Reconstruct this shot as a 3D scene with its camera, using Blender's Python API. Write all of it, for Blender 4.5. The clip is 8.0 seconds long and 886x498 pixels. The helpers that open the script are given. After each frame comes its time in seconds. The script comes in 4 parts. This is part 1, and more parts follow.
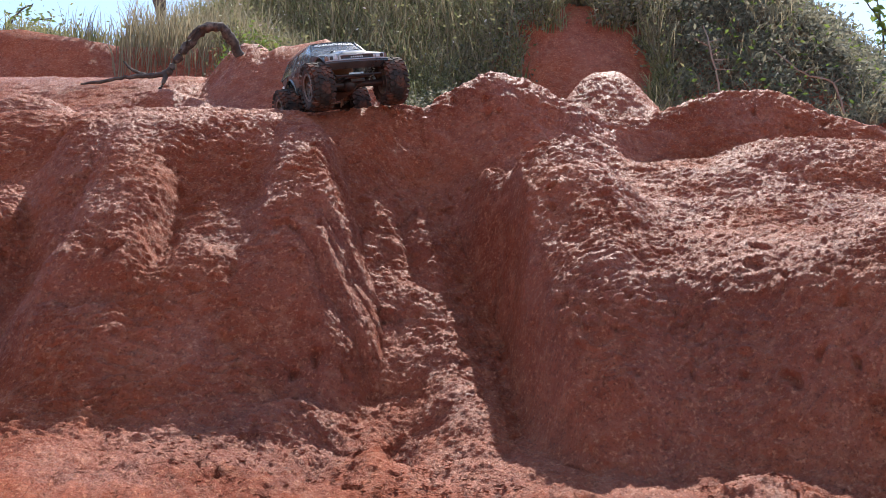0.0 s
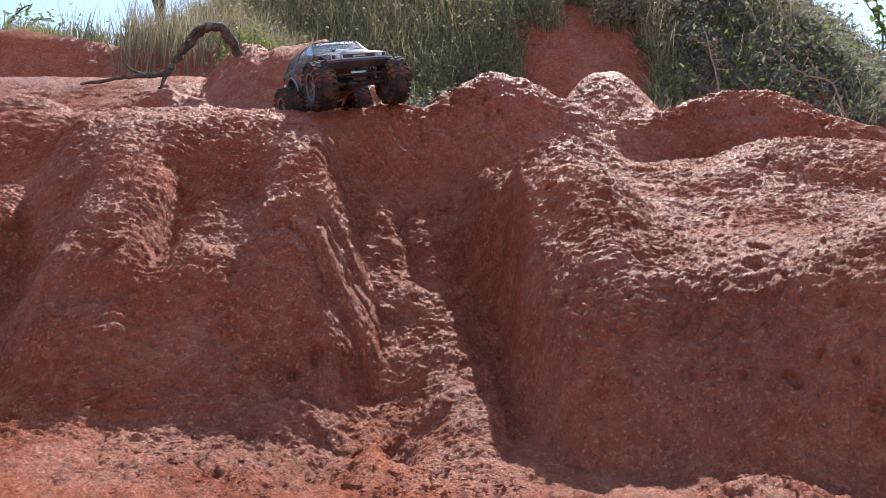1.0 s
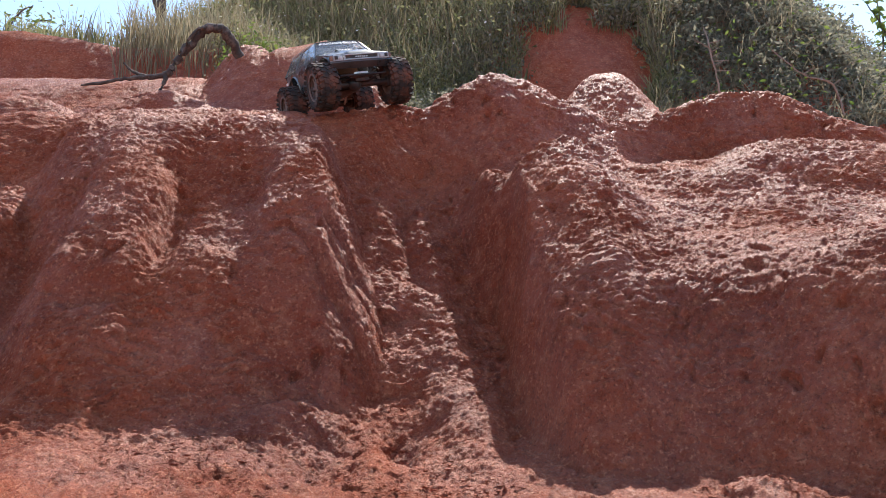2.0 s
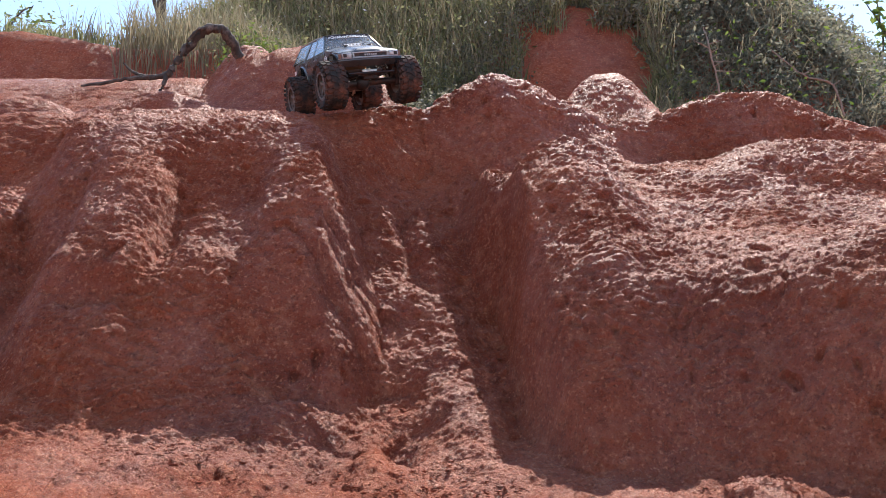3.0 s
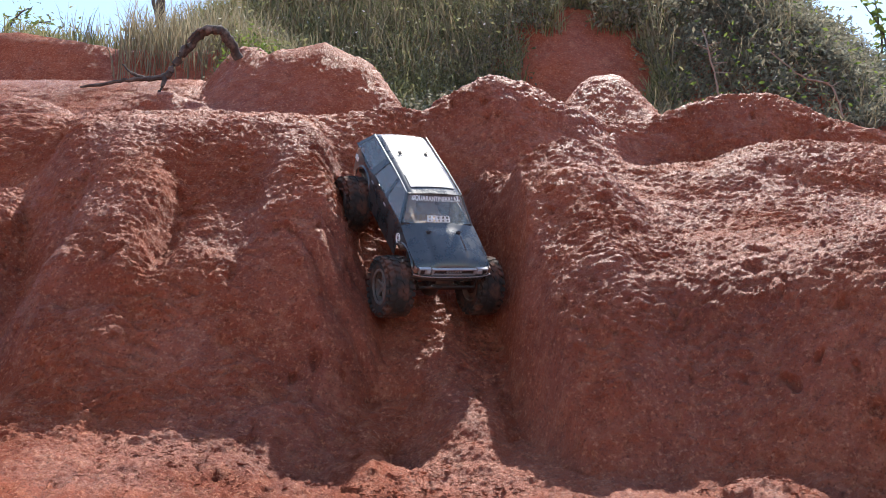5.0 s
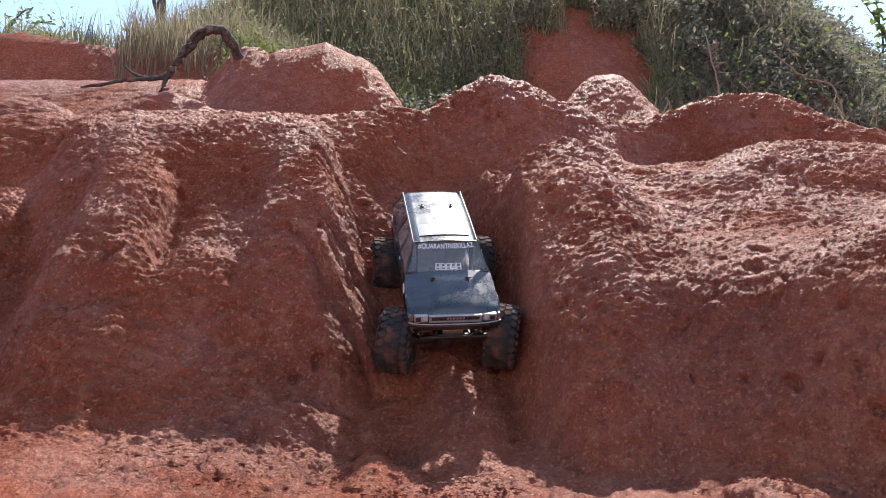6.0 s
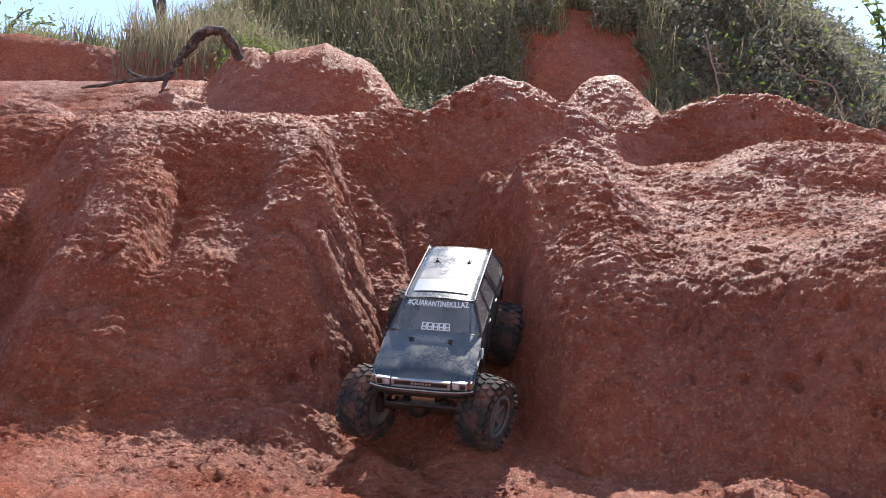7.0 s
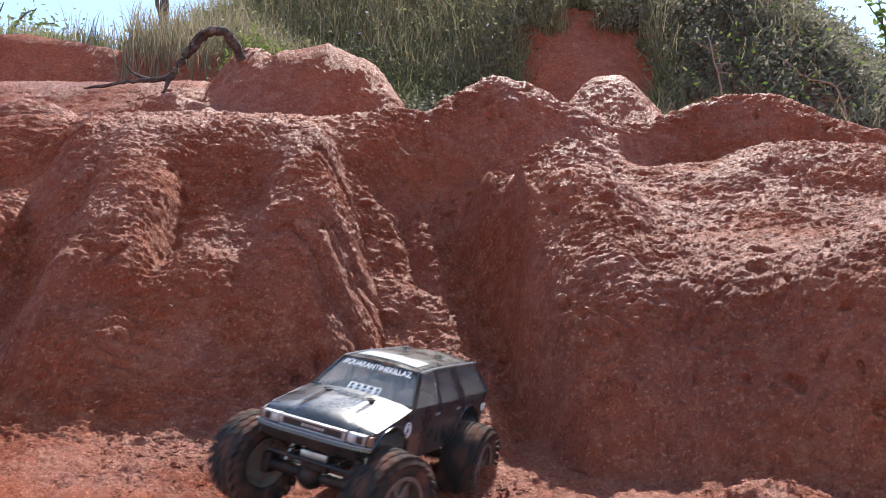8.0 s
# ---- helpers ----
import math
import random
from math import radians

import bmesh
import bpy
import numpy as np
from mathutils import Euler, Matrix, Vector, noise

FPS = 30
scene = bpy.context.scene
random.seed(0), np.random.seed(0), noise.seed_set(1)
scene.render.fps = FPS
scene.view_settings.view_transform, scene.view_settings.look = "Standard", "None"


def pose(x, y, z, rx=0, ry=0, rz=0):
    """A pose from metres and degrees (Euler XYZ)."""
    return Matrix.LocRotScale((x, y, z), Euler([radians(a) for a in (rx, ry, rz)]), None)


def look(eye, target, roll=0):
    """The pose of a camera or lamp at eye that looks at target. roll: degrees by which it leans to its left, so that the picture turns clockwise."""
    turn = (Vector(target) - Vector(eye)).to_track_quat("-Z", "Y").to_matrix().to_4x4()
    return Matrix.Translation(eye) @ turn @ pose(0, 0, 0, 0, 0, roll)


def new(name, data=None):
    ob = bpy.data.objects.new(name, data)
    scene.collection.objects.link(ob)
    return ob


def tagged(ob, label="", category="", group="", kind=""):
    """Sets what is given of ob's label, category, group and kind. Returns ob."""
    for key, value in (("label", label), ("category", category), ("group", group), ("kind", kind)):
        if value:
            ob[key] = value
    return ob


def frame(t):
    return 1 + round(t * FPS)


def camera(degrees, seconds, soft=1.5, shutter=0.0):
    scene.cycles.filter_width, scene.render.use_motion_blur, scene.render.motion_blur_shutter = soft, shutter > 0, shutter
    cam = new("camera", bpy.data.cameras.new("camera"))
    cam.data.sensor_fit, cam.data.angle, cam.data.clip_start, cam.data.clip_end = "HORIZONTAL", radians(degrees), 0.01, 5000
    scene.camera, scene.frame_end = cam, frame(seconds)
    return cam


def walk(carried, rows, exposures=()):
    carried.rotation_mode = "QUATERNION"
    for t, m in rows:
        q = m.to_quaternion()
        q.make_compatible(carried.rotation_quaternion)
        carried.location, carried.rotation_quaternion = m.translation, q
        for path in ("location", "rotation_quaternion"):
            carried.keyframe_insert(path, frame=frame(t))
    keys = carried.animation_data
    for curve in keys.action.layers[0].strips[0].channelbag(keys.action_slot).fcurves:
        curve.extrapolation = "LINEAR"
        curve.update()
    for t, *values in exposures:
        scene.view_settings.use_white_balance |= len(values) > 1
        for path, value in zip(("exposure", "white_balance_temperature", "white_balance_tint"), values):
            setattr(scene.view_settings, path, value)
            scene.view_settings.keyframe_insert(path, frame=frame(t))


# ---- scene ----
cam = camera(54, 8.0, soft=0.8, shutter=0.4)
EYE = (0.0, 0.0, 0.30)


def aim(yaw, tilt):
    """The camera's pose: degrees to its left, degrees up."""
    return pose(*EYE, 90 + tilt, 0, yaw)


walk(cam, [
    (0.0, aim(0.00, 7.89)), (0.5, aim(0.02, 7.91)), (1.0, aim(-0.04, 7.89)), (1.5, aim(0.00, 7.93)),
    (3.0, aim(0.00, 8.00)), (3.5, aim(-0.07, 8.00)), (4.0, aim(-0.07, 8.03)), (4.5, aim(-0.07, 8.09)),
    (6.0, aim(-0.01, 8.08)), (6.5, aim(0.03, 8.08)), (7.0, aim(0.00, 8.13)), (7.5, aim(0.11, 8.15)), (8.0, aim(0.16, 8.14))])

# ---- daylight: a high sun behind the bank, a little to the right ----
SUN_UP, SUN_SIDE = 56.0, 16.0
sun = new("sun", bpy.data.lights.new("sun", "SUN"))
sun.data.energy, sun.data.angle, sun.data.color = 3.8, radians(0.6), (1.0, 0.95, 0.88)
_d = Vector((math.sin(radians(SUN_SIDE)) * math.cos(radians(SUN_UP)), math.cos(radians(SUN_SIDE)) * math.cos(radians(SUN_UP)), math.sin(radians(SUN_UP))))
sun.matrix_world = look(_d * 20, (0, 0, 0))
world = bpy.data.worlds.new("sky")
world.use_nodes = True
scene.world = world
_n = world.node_tree.nodes
_sky = _n.new("ShaderNodeTexSky")
_sky.sky_type, _sky.sun_disc = "NISHITA", False
_sky.sun_elevation, _sky.sun_rotation = radians(SUN_UP), radians(SUN_SIDE)
_sky.dust_density, _sky.ozone_density = 0.4, 1.6
world.node_tree.links.new(_sky.outputs[0], _n["Background"].inputs[0])
_n["Background"].inputs[1].default_value = 0.15
scene.view_settings.exposure = 1.02


# ---- materials ----
class Shader:
    """A small builder of node materials on one Principled shader."""

    def __init__(self, name):
        self.mat = bpy.data.materials.new(name)
        self.mat.use_nodes = True
        self.tree = self.mat.node_tree
        self.out = self.tree.nodes["Principled BSDF"]
        self.pos = self.node("ShaderNodeTexCoord").outputs["Object"]

    def node(self, kind, **values):
        n = self.tree.nodes.new(kind)
        for key, value in values.items():
            n.inputs[key.replace("_", " ")].default_value = value
        return n

    def link(self, a, b):
        self.tree.links.new(a, b)

    def put(self, **values):
        for key, value in values.items():
            sock = self.out.inputs[key.replace("_", " ")]
            if isinstance(value, bpy.types.NodeSocket):
                self.link(value, sock)
            else:
                sock.default_value = (*value, 1) if isinstance(value, tuple) else value
        return self

    def noise(self, scale, detail=4.0, rough=0.55, stretch=(1, 1, 1), shift=0.0):
        m = self.node("ShaderNodeMapping")
        m.inputs["Scale"].default_value = stretch
        m.inputs["Location"].default_value = (shift, shift * 0.7, shift * 1.3)
        self.link(self.pos, m.inputs["Vector"])
        n = self.node("ShaderNodeTexNoise", Scale=scale, Detail=detail, Roughness=rough)
        self.link(m.outputs[0], n.inputs["Vector"])
        return n.outputs["Fac"]

    def ramp(self, fac, *stops):
        n = self.node("ShaderNodeValToRGB")
        el = n.color_ramp.elements
        while len(el) < len(stops):
            el.new(0.5)
        for e, (at, c) in zip(el, stops):
            e.position, e.color = at, (*c, 1) if isinstance(c, tuple) else (c, c, c, 1)
        self.link(fac, n.inputs[0])
        return n.outputs[0]

    def mix(self, fac, a, b, mode="MIX"):
        n = self.node("ShaderNodeMixRGB")
        n.blend_type = mode
        for sock, value in zip(n.inputs, (fac, a, b)):
            if isinstance(value, bpy.types.NodeSocket):
                self.link(value, sock)
            else:
                sock.default_value = (*value, 1) if isinstance(value, tuple) else value
        return n.outputs[0]

    def bump(self, *layers):
        last = None
        for height, strength, distance in layers:
            n = self.node("ShaderNodeBump", Strength=strength, Distance=distance)
            self.link(height, n.inputs["Height"])
            if last:
                self.link(last, n.inputs["Normal"])
            last = n.outputs[0]
        self.link(last, self.out.inputs["Normal"])
        return self


def clay(name, dark, mid, pale, gloss=0.44):
    s = Shader(name)
    broad, fine, grit = s.noise(3.2, 5, 0.6), s.noise(30, 8, 0.70, shift=3), s.noise(210, 6, 0.7, shift=9)
    chips = s.noise(48, 6, 0.68, stretch=(0.8, 1.0, 1.2), shift=6)
    colour = s.mix(s.ramp(broad, (0.35, 0.0), (0.65, 1.0)), dark, mid)
    # pale crumbs, whitened so that the colour carries some sun glare
    colour = s.mix(s.ramp(fine, (0.50, 0.0), (0.72, 0.6)), colour, pale)
    # hollows of grit and chips coloured darker: pit shade put into the colour
    colour = s.mix(s.ramp(grit, (0.36, 0.75), (0.46, 0.0)), colour, tuple(c * 0.35 for c in dark))
    colour = s.mix(s.ramp(s.noise(11, 6, 0.65, shift=13), (0.56, 0.0), (0.74, 0.40)), colour, tuple(c * 0.5 for c in dark))
    colour = s.mix(s.ramp(chips, (0.33, 0.55), (0.47, 0.0)), colour, tuple(c * 0.45 for c in dark))
    colour = s.mix(s.ramp(s.noise(120, 5, 0.7, shift=21), (0.55, 0.0), (0.64, 0.95)), colour, pale)
    rough = s.ramp(fine, (0.30, gloss + 0.25), (0.68, gloss))
    # leaf litter and brown earth on the overgrown hill, darkened to paint plant shade
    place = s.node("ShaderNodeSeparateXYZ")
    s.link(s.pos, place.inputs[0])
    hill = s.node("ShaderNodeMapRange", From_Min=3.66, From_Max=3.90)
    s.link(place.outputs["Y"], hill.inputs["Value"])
    shaded_litter = s.ramp(s.noise(26, 6, 0.7, shift=29), (0.35, (0.07, 0.045, 0.028)), (0.68, (0.19, 0.13, 0.085)))
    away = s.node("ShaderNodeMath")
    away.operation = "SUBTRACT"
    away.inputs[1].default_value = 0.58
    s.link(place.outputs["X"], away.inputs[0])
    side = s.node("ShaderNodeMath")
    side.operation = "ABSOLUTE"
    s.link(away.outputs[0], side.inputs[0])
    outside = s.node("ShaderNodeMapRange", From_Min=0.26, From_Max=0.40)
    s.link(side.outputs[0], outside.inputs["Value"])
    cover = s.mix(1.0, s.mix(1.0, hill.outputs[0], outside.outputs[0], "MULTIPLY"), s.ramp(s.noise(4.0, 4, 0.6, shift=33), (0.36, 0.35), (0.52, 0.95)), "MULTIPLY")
    colour = s.mix(cover, colour, shaded_litter)
    s.put(Base_Color=colour, Roughness=rough, Specular_IOR_Level=s.ramp(s.noise(3.0, 4, 0.6, shift=17), (0.42, 0.12), (0.60, 0.50)))
    return s.bump((fine, 0.7, 0.011), (chips, 0.9, 0.010), (grit, 1.0, 0.007)).mat


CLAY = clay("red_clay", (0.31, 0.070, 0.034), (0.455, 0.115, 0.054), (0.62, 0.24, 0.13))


def foliage(name, a, b, rough=0.55):
    """Leaves and blades, through which some light comes."""
    s = Shader(name)
    g = s.node("ShaderNodeNewGeometry").outputs["Random Per Island"]
    colour = s.ramp(g, (0.0, a), (1.0, b))
    s.put(Base_Color=colour, Roughness=rough, Specular_IOR_Level=0.3)
    glow, both = s.node("ShaderNodeBsdfTranslucent"), s.node("ShaderNodeMixShader", Fac=0.5)
    s.link(colour, glow.inputs[0])
    s.link(s.out.outputs[0], both.inputs[1])
    s.link(glow.outputs[0], both.inputs[2])
    s.link(both.outputs[0], s.tree.nodes["Material Output"].inputs["Surface"])
    return s.mat


def plain(name, colour, rough=0.5, metal=0.0, grime=0.35, scale=60, dust=(0.25, 0.10, 0.06)):
    """Paint, plastic or metal with a film of red dust."""
    s = Shader(name)
    n = s.noise(scale, 5, 0.65)
    s.put(Base_Color=s.mix(s.ramp(n, (0.45, 0.0), (0.8, grime)), colour, dust), Roughness=s.ramp(n, (0.3, rough), (0.75, min(1.0, rough + 0.3))), Metallic=metal)
    return s.bump((n, 0.15, 0.001)).mat


GRASS = foliage("grass", (0.11, 0.125, 0.05), (0.36, 0.34, 0.17))
STRAW = foliage("dry_grass", (0.20, 0.17, 0.10), (0.38, 0.33, 0.22))
VINE = foliage("vine_leaves", (0.12, 0.12, 0.085), (0.33, 0.31, 0.22))
LEAF = foliage("leaves", (0.09, 0.14, 0.03), (0.22, 0.28, 0.07))
BARK = plain("bark", (0.055, 0.042, 0.036), 0.85, grime=0.85, scale=38, dust=(0.30, 0.24, 0.20))
TWIG = plain("pale_twig", (0.28, 0.22, 0.17), 0.8, grime=0.3, scale=40)


# ---- the lie of the land ----
def lattice(p, seed):
    """Smooth gradient noise, about -1 to 1, at points p (n x 3)."""
    q = np.floor(p).astype(np.int64)
    f = p - q
    w = f * f * f * (f * (f * 6 - 15) + 10)
    total = np.zeros(len(p))
    for i in (0, 1):
        for j in (0, 1):
            for k in (0, 1):
                h = ((q[:, 0] + i) * 374761393 + (q[:, 1] + j) * 668265263 + (q[:, 2] + k) * 2147483647 + seed * 974634777) & 0xFFFFFFFF
                h = ((h ^ (h >> 13)) * 1274126177) & 0xFFFFFFFF
                h = h ^ (h >> 16)
                g = ((h & 255) / 127.5 - 1, ((h >> 8) & 255) / 127.5 - 1, ((h >> 16) & 255) / 127.5 - 1)
                dot = g[0] * (f[:, 0] - i) + g[1] * (f[:, 1] - j) + g[2] * (f[:, 2] - k)
                total += dot * np.abs(1 - i - w[:, 0]) * np.abs(1 - j - w[:, 1]) * np.abs(1 - k - w[:, 2])
    return total * 1.3


def smax(a, b, k):
    """The higher of two, blended over about k metres."""
    h = np.clip(0.5 + 0.5 * (a - b) / k, 0, 1)
    return b + (a - b) * h + k * h * (1 - h)


def smin(a, b, k):
    return -smax(-a, -b, k)


def ease(x, a, b):
    u = np.clip((x - a) / (b - a), 0, 1)
    return u * u * (3 - 2 * u)


def curve(x, *pairs):
    """A smoothed line through pairs (x, value)."""
    xs, vs = [p[0] for p in pairs], [p[1] for p in pairs]
    w = 0.03
    return sum(np.interp(x + o * w, xs, vs) for o in (-1, -0.5, 0, 0.5, 1)) / 5


def spine(x, y, pts, r, left, right):
    """A ridge along pts (x, y, z): r rounds its back, left and right are its flanks' slopes."""
    best, out = np.full(x.shape, 1e9), np.zeros(x.shape)
    for (ax, ay, az), (bx, by, bz) in zip(pts, pts[1:]):
        dx, dy = bx - ax, by - ay
        u = np.clip(((x - ax) * dx + (y - ay) * dy) / (dx * dx + dy * dy), 0, 1)
        px, py = x - ax - u * dx, y - ay - u * dy
        d = np.hypot(px, py)
        lean = np.where(d > 1e-6, px / np.maximum(d, 1e-6), 0)
        s = left + (right - left) * (0.5 + 0.5 * lean)
        z = az + (bz - az) * u - s * (np.sqrt(d * d + r * r) - r)
        near = d < best
        best, out = np.where(near, d, best), np.where(near, z, out)
    return out


def dome(x, y, cx, cy, top, rx, ry, power=2.0):
    q = np.abs((x - cx) / rx) ** power + np.abs((y - cy) / ry) ** power
    return top * np.exp(-q)


RUT = [(-0.36, 2.72, 1.08), (-0.30, 2.57, 1.07), (-0.244, 2.455, 1.05), (-0.215, 2.39, 1.01), (-0.185, 2.33, 0.93), (-0.15, 2.27, 0.83), (-0.09, 2.157, 0.655), (-0.05, 2.05, 0.515),
       (-0.014, 1.967, 0.405), (0.0, 1.90, 0.352), (0.004, 1.832, 0.306), (0.002, 1.778, 0.256), (-0.042, 1.663, 0.193), (-0.065, 1.585, 0.146), (-0.13, 1.44, 0.092)]


def rut(x, y):
    """A trough a truck wide, a little crowned, with steep sides."""
    best, out = np.full(x.shape, 1e9), np.zeros(x.shape)
    for (ax, ay, az), (bx, by, bz) in zip(RUT, RUT[1:]):
        dx, dy = bx - ax, by - ay
        u = np.clip(((x - ax) * dx + (y - ay) * dy) / (dx * dx + dy * dy), 0, 1)
        d = np.hypot(x - ax - u * dx, y - ay - u * dy)
        wall = 1.4 + 3.2 * ease(x - ax - u * dx, 0.05, 0.10) * (1 - ease(y, 2.12, 2.25))
        z = az + (bz - az) * u + 0.035 * np.exp(-(d / 0.055) ** 2) + (0.7 + wall * ease(y, 1.58, 1.80)) * np.maximum(d - 0.135, 0)
        near = d < best
        best, out = np.where(near, d, best), np.where(near, z, out)
    return out + 5 * np.maximum(y - 2.72, 0) + 3 * np.maximum(1.44 - y, 0)


def land(x, y):
    """Height of the ground, without its small roughness."""
    # gully floor, then the wall that it climbs, then the terrace above
    lead = 0.10 * ease(-x, 0.04, 0.26) * ease(y, 1.9, 2.1) * (1 - ease(y, 2.35, 2.6))
    z = curve(y + lead, (-60, -0.6), (0, 0.0), (1.2, 0.085), (1.45, 0.105), (1.66, 0.165), (1.77, 0.23), (1.88, 0.32), (2.0, 0.42), (2.08, 0.49), (2.16, 0.575), (2.25, 0.69), (2.30, 0.79),
              (2.36, 0.905), (2.43, 0.99), (2.52, 1.035), (2.8, 1.08), (3.2, 1.20), (3.7, 1.38), (4.3, 1.50), (60, 3.5))
    z = z + 0.05 * ease(-x, 0.1, 0.7) * ease(y, 0.9, 1.5) * (1 - ease(y, 1.6, 1.9))
    # left bluff: a hollow between two buttresses
    low = y - 0.12 * ease(x, -0.50, -0.24) * (1 - ease(y, 1.68, 1.90))
    hollow = curve(low, (1.2, 0.10), (1.57, 0.175), (1.62, 0.23), (1.73, 0.43), (1.79, 0.520), (1.88, 0.545), (1.97, 0.630), (2.03, 0.745), (2.08, 0.835), (2.14, 0.900), (2.2, 0.945), (2.36, 1.015), (2.5, 1.03), (3, 1.1))
    buttress = curve(low, (1.2, 0.10), (1.55, 0.18), (1.62, 0.275), (1.72, 0.45), (1.78, 0.55), (1.90, 0.69), (2.02, 0.815), (2.12, 0.900), (2.22, 0.960), (2.36, 1.015), (2.5, 1.03), (3, 1.1))
    w = np.exp(-(np.abs(x + 0.725) / 0.10) ** 6) + np.exp(-(np.abs(x + 0.30) / 0.115) ** 6)
    hollow = hollow + 0.02 * ease(x, -0.62, -0.54) * ease(y, 1.72, 1.86) * (1 - ease(y, 1.95, 2.08)) - 0.03 * (1 - ease(x, -0.66, -0.56)) * ease(y, 1.70, 1.80) * (1 - ease(y, 1.9, 2.0))
    bluff = hollow + (buttress - hollow) * np.clip(w, 0, 1)
    edge = curve(y, (1.2, -0.42), (1.5, -0.36), (1.62, -0.25), (1.74, -0.165), (1.84, -0.115), (1.92, -0.16), (2.0, -0.20), (2.08, -0.25), (2.3, -0.34), (2.5, -0.4))
    bluff = bluff - 1.5 * (np.sqrt(np.maximum(x - edge + 0.07, 0) ** 2 + 0.05 ** 2) - 0.05) * (1 - 0.7 * ease(y, 2.2, 2.5))
    bluff = bluff - 1.8 * (np.sqrt(np.maximum(-0.80 - 0.3 * (y - 1.75) - x, 0) ** 2 + 0.04 ** 2) - 0.04) * ease(y, 1.5, 1.7) * (1 - ease(y, 2.3, 2.6))
    z = smax(z, bluff, 0.04)
    z = z - dome(x, y, -0.72, 1.735, 0.05, 0.10, 0.022)
    # far-left spur and its terrace
    spur = curve(y, (1.4, 0.12), (1.72, 0.2), (1.84, 0.48), (2.0, 0.66), (2.4, 0.90), (2.8, 1.08)) - 1.3 * np.maximum(x + 1.03, 0)
    z = smax(z, np.where(x < -0.7, spur, -5), 0.04)
    # crumbled ramp at the bluff's foot
    z = smax(z, spine(x, y, [(-0.42, 1.46, 0.135), (-0.34, 1.53, 0.195), (-0.27, 1.60, 0.255)], 0.10, 0.9, 1.1), 0.08)
    # ledge inside the gully, with the hole beside it
    z = smax(z, spine(x, y, [(-0.10, 2.02, 0.49), (-0.02, 1.98, 0.475), (0.05, 1.85, 0.375), (0.065, 1.70, 0.25), (0.05, 1.56, 0.155)], 0.04, 0.9, 1.5), 0.025)
    z = z - dome(x, y, -0.085, 1.62, 0.07, 0.04, 0.06)
    # the big rounded ridge: a whaleback whose left edge breaks off in a wall
    back = spine(x, y, [(0.295, 2.13, 0.850), (0.30, 2.07, 0.866), (0.31, 2.00, 0.805), (0.325, 1.90, 0.700), (0.34, 1.80, 0.597), (0.355, 1.70, 0.490), (0.365, 1.62, 0.395), (0.375, 1.55, 0.245),
                        (0.385, 1.48, 0.085), (0.39, 1.44, 0.0)], 0.15, 1.5, 1.6)
    rim = curve(y, (1.5, 0.24), (1.74, 0.205), (1.84, 0.185), (1.92, 0.13), (1.98, 0.095), (2.04, 0.12), (2.2, 0.10))
    back = back - 3.2 * (np.sqrt(np.maximum(rim - x + 0.02, 0) ** 2 + 0.02 ** 2) - 0.02)
    z = smax(z, back, 0.03)
    z = smax(z, spine(x, y, [(0.30, 2.10, 0.83), (0.19, 2.14, 0.800), (0.10, 2.20, 0.825), (0.04, 2.24, 0.87)], 0.03, 1.9, 1.9), 0.03)
    z = z - dome(x, y, 0.34, 2.32, 0.13, 0.17, 0.10)
    # slope beyond it
    near = 0.12 * ease(x, 0.48, 0.85) * (1 - ease(y, 1.62, 1.85))
    slope = curve(y + near - 0.04 * np.sin(x * 5.0), (1.2, 0.08), (1.40, 0.085), (1.48, 0.18), (1.56, 0.31), (1.66, 0.47), (1.80, 0.575), (2.0, 0.67), (2.25, 0.80), (2.42, 0.865), (2.55, 0.88), (2.8, 0.96), (3.1, 1.12), (3.5, 1.28))
    slope = slope + 0.055 * ease(x, 0.70, 0.86) * ease(y, 2.05, 2.30) * (1 - ease(y, 2.36, 2.52))
    swap = ease(x, 0.38, 0.62) * ease(y, 1.95, 2.15) * (1 - ease(y, 3.0, 3.4))
    z = z + (slope - z) * swap
    slope = slope - 1.6 * np.maximum(0.42 - x, 0)
    z = smax(z, slope, 0.05)
    z = z + dome(x, y, 0.48, 1.33, 0.045, 0.08, 0.05)
    # humps along the top
    z = smax(z, spine(x, y, [(0.02, 2.48, 1.09), (0.14, 2.48, 1.165), (0.24, 2.49, 1.155), (0.36, 2.52, 1.085), (0.50, 2.58, 1.055), (0.62, 2.62, 1.065), (0.74, 2.64, 1.11),
                              (0.90, 2.64, 1.17), (1.08, 2.63, 1.155), (1.22, 2.62, 1.08), (1.5, 2.62, 1.0)], 0.05, 2.3, 2.3), 0.04)
    z = smax(z, spine(x, y, [(-0.57, 3.08, 1.475), (-0.43, 3.08, 1.505), (-0.32, 3.08, 1.45)], 0.10, 2.2, 1.9), 0.05)
    z = smax(z, spine(x, y, [(0.54, 2.95, 1.33), (0.60, 2.95, 1.335)], 0.08, 1.7, 1.6), 0.03)
    z = z + 0.20 * ease(-x, 0.55, 0.95) * ease(y, 2.72, 3.1) * (1 - ease(y, 3.3, 3.6))
    # the rut that wheels have worn down the gully
    z = smin(z, rut(x, y), 0.025)
    z = z + dome(x, y, -0.09, 2.43, 0.055, 0.10, 0.08)
    # lumps on the terrace at the left, and the bank behind it
    z = z + dome(x, y, -0.95, 2.82, 0.10, 0.20, 0.07) + dome(x, y, -1.33, 2.66, 0.10, 0.16, 0.07) + dome(x, y, -0.62, 2.70, 0.03, 0.15, 0.08)
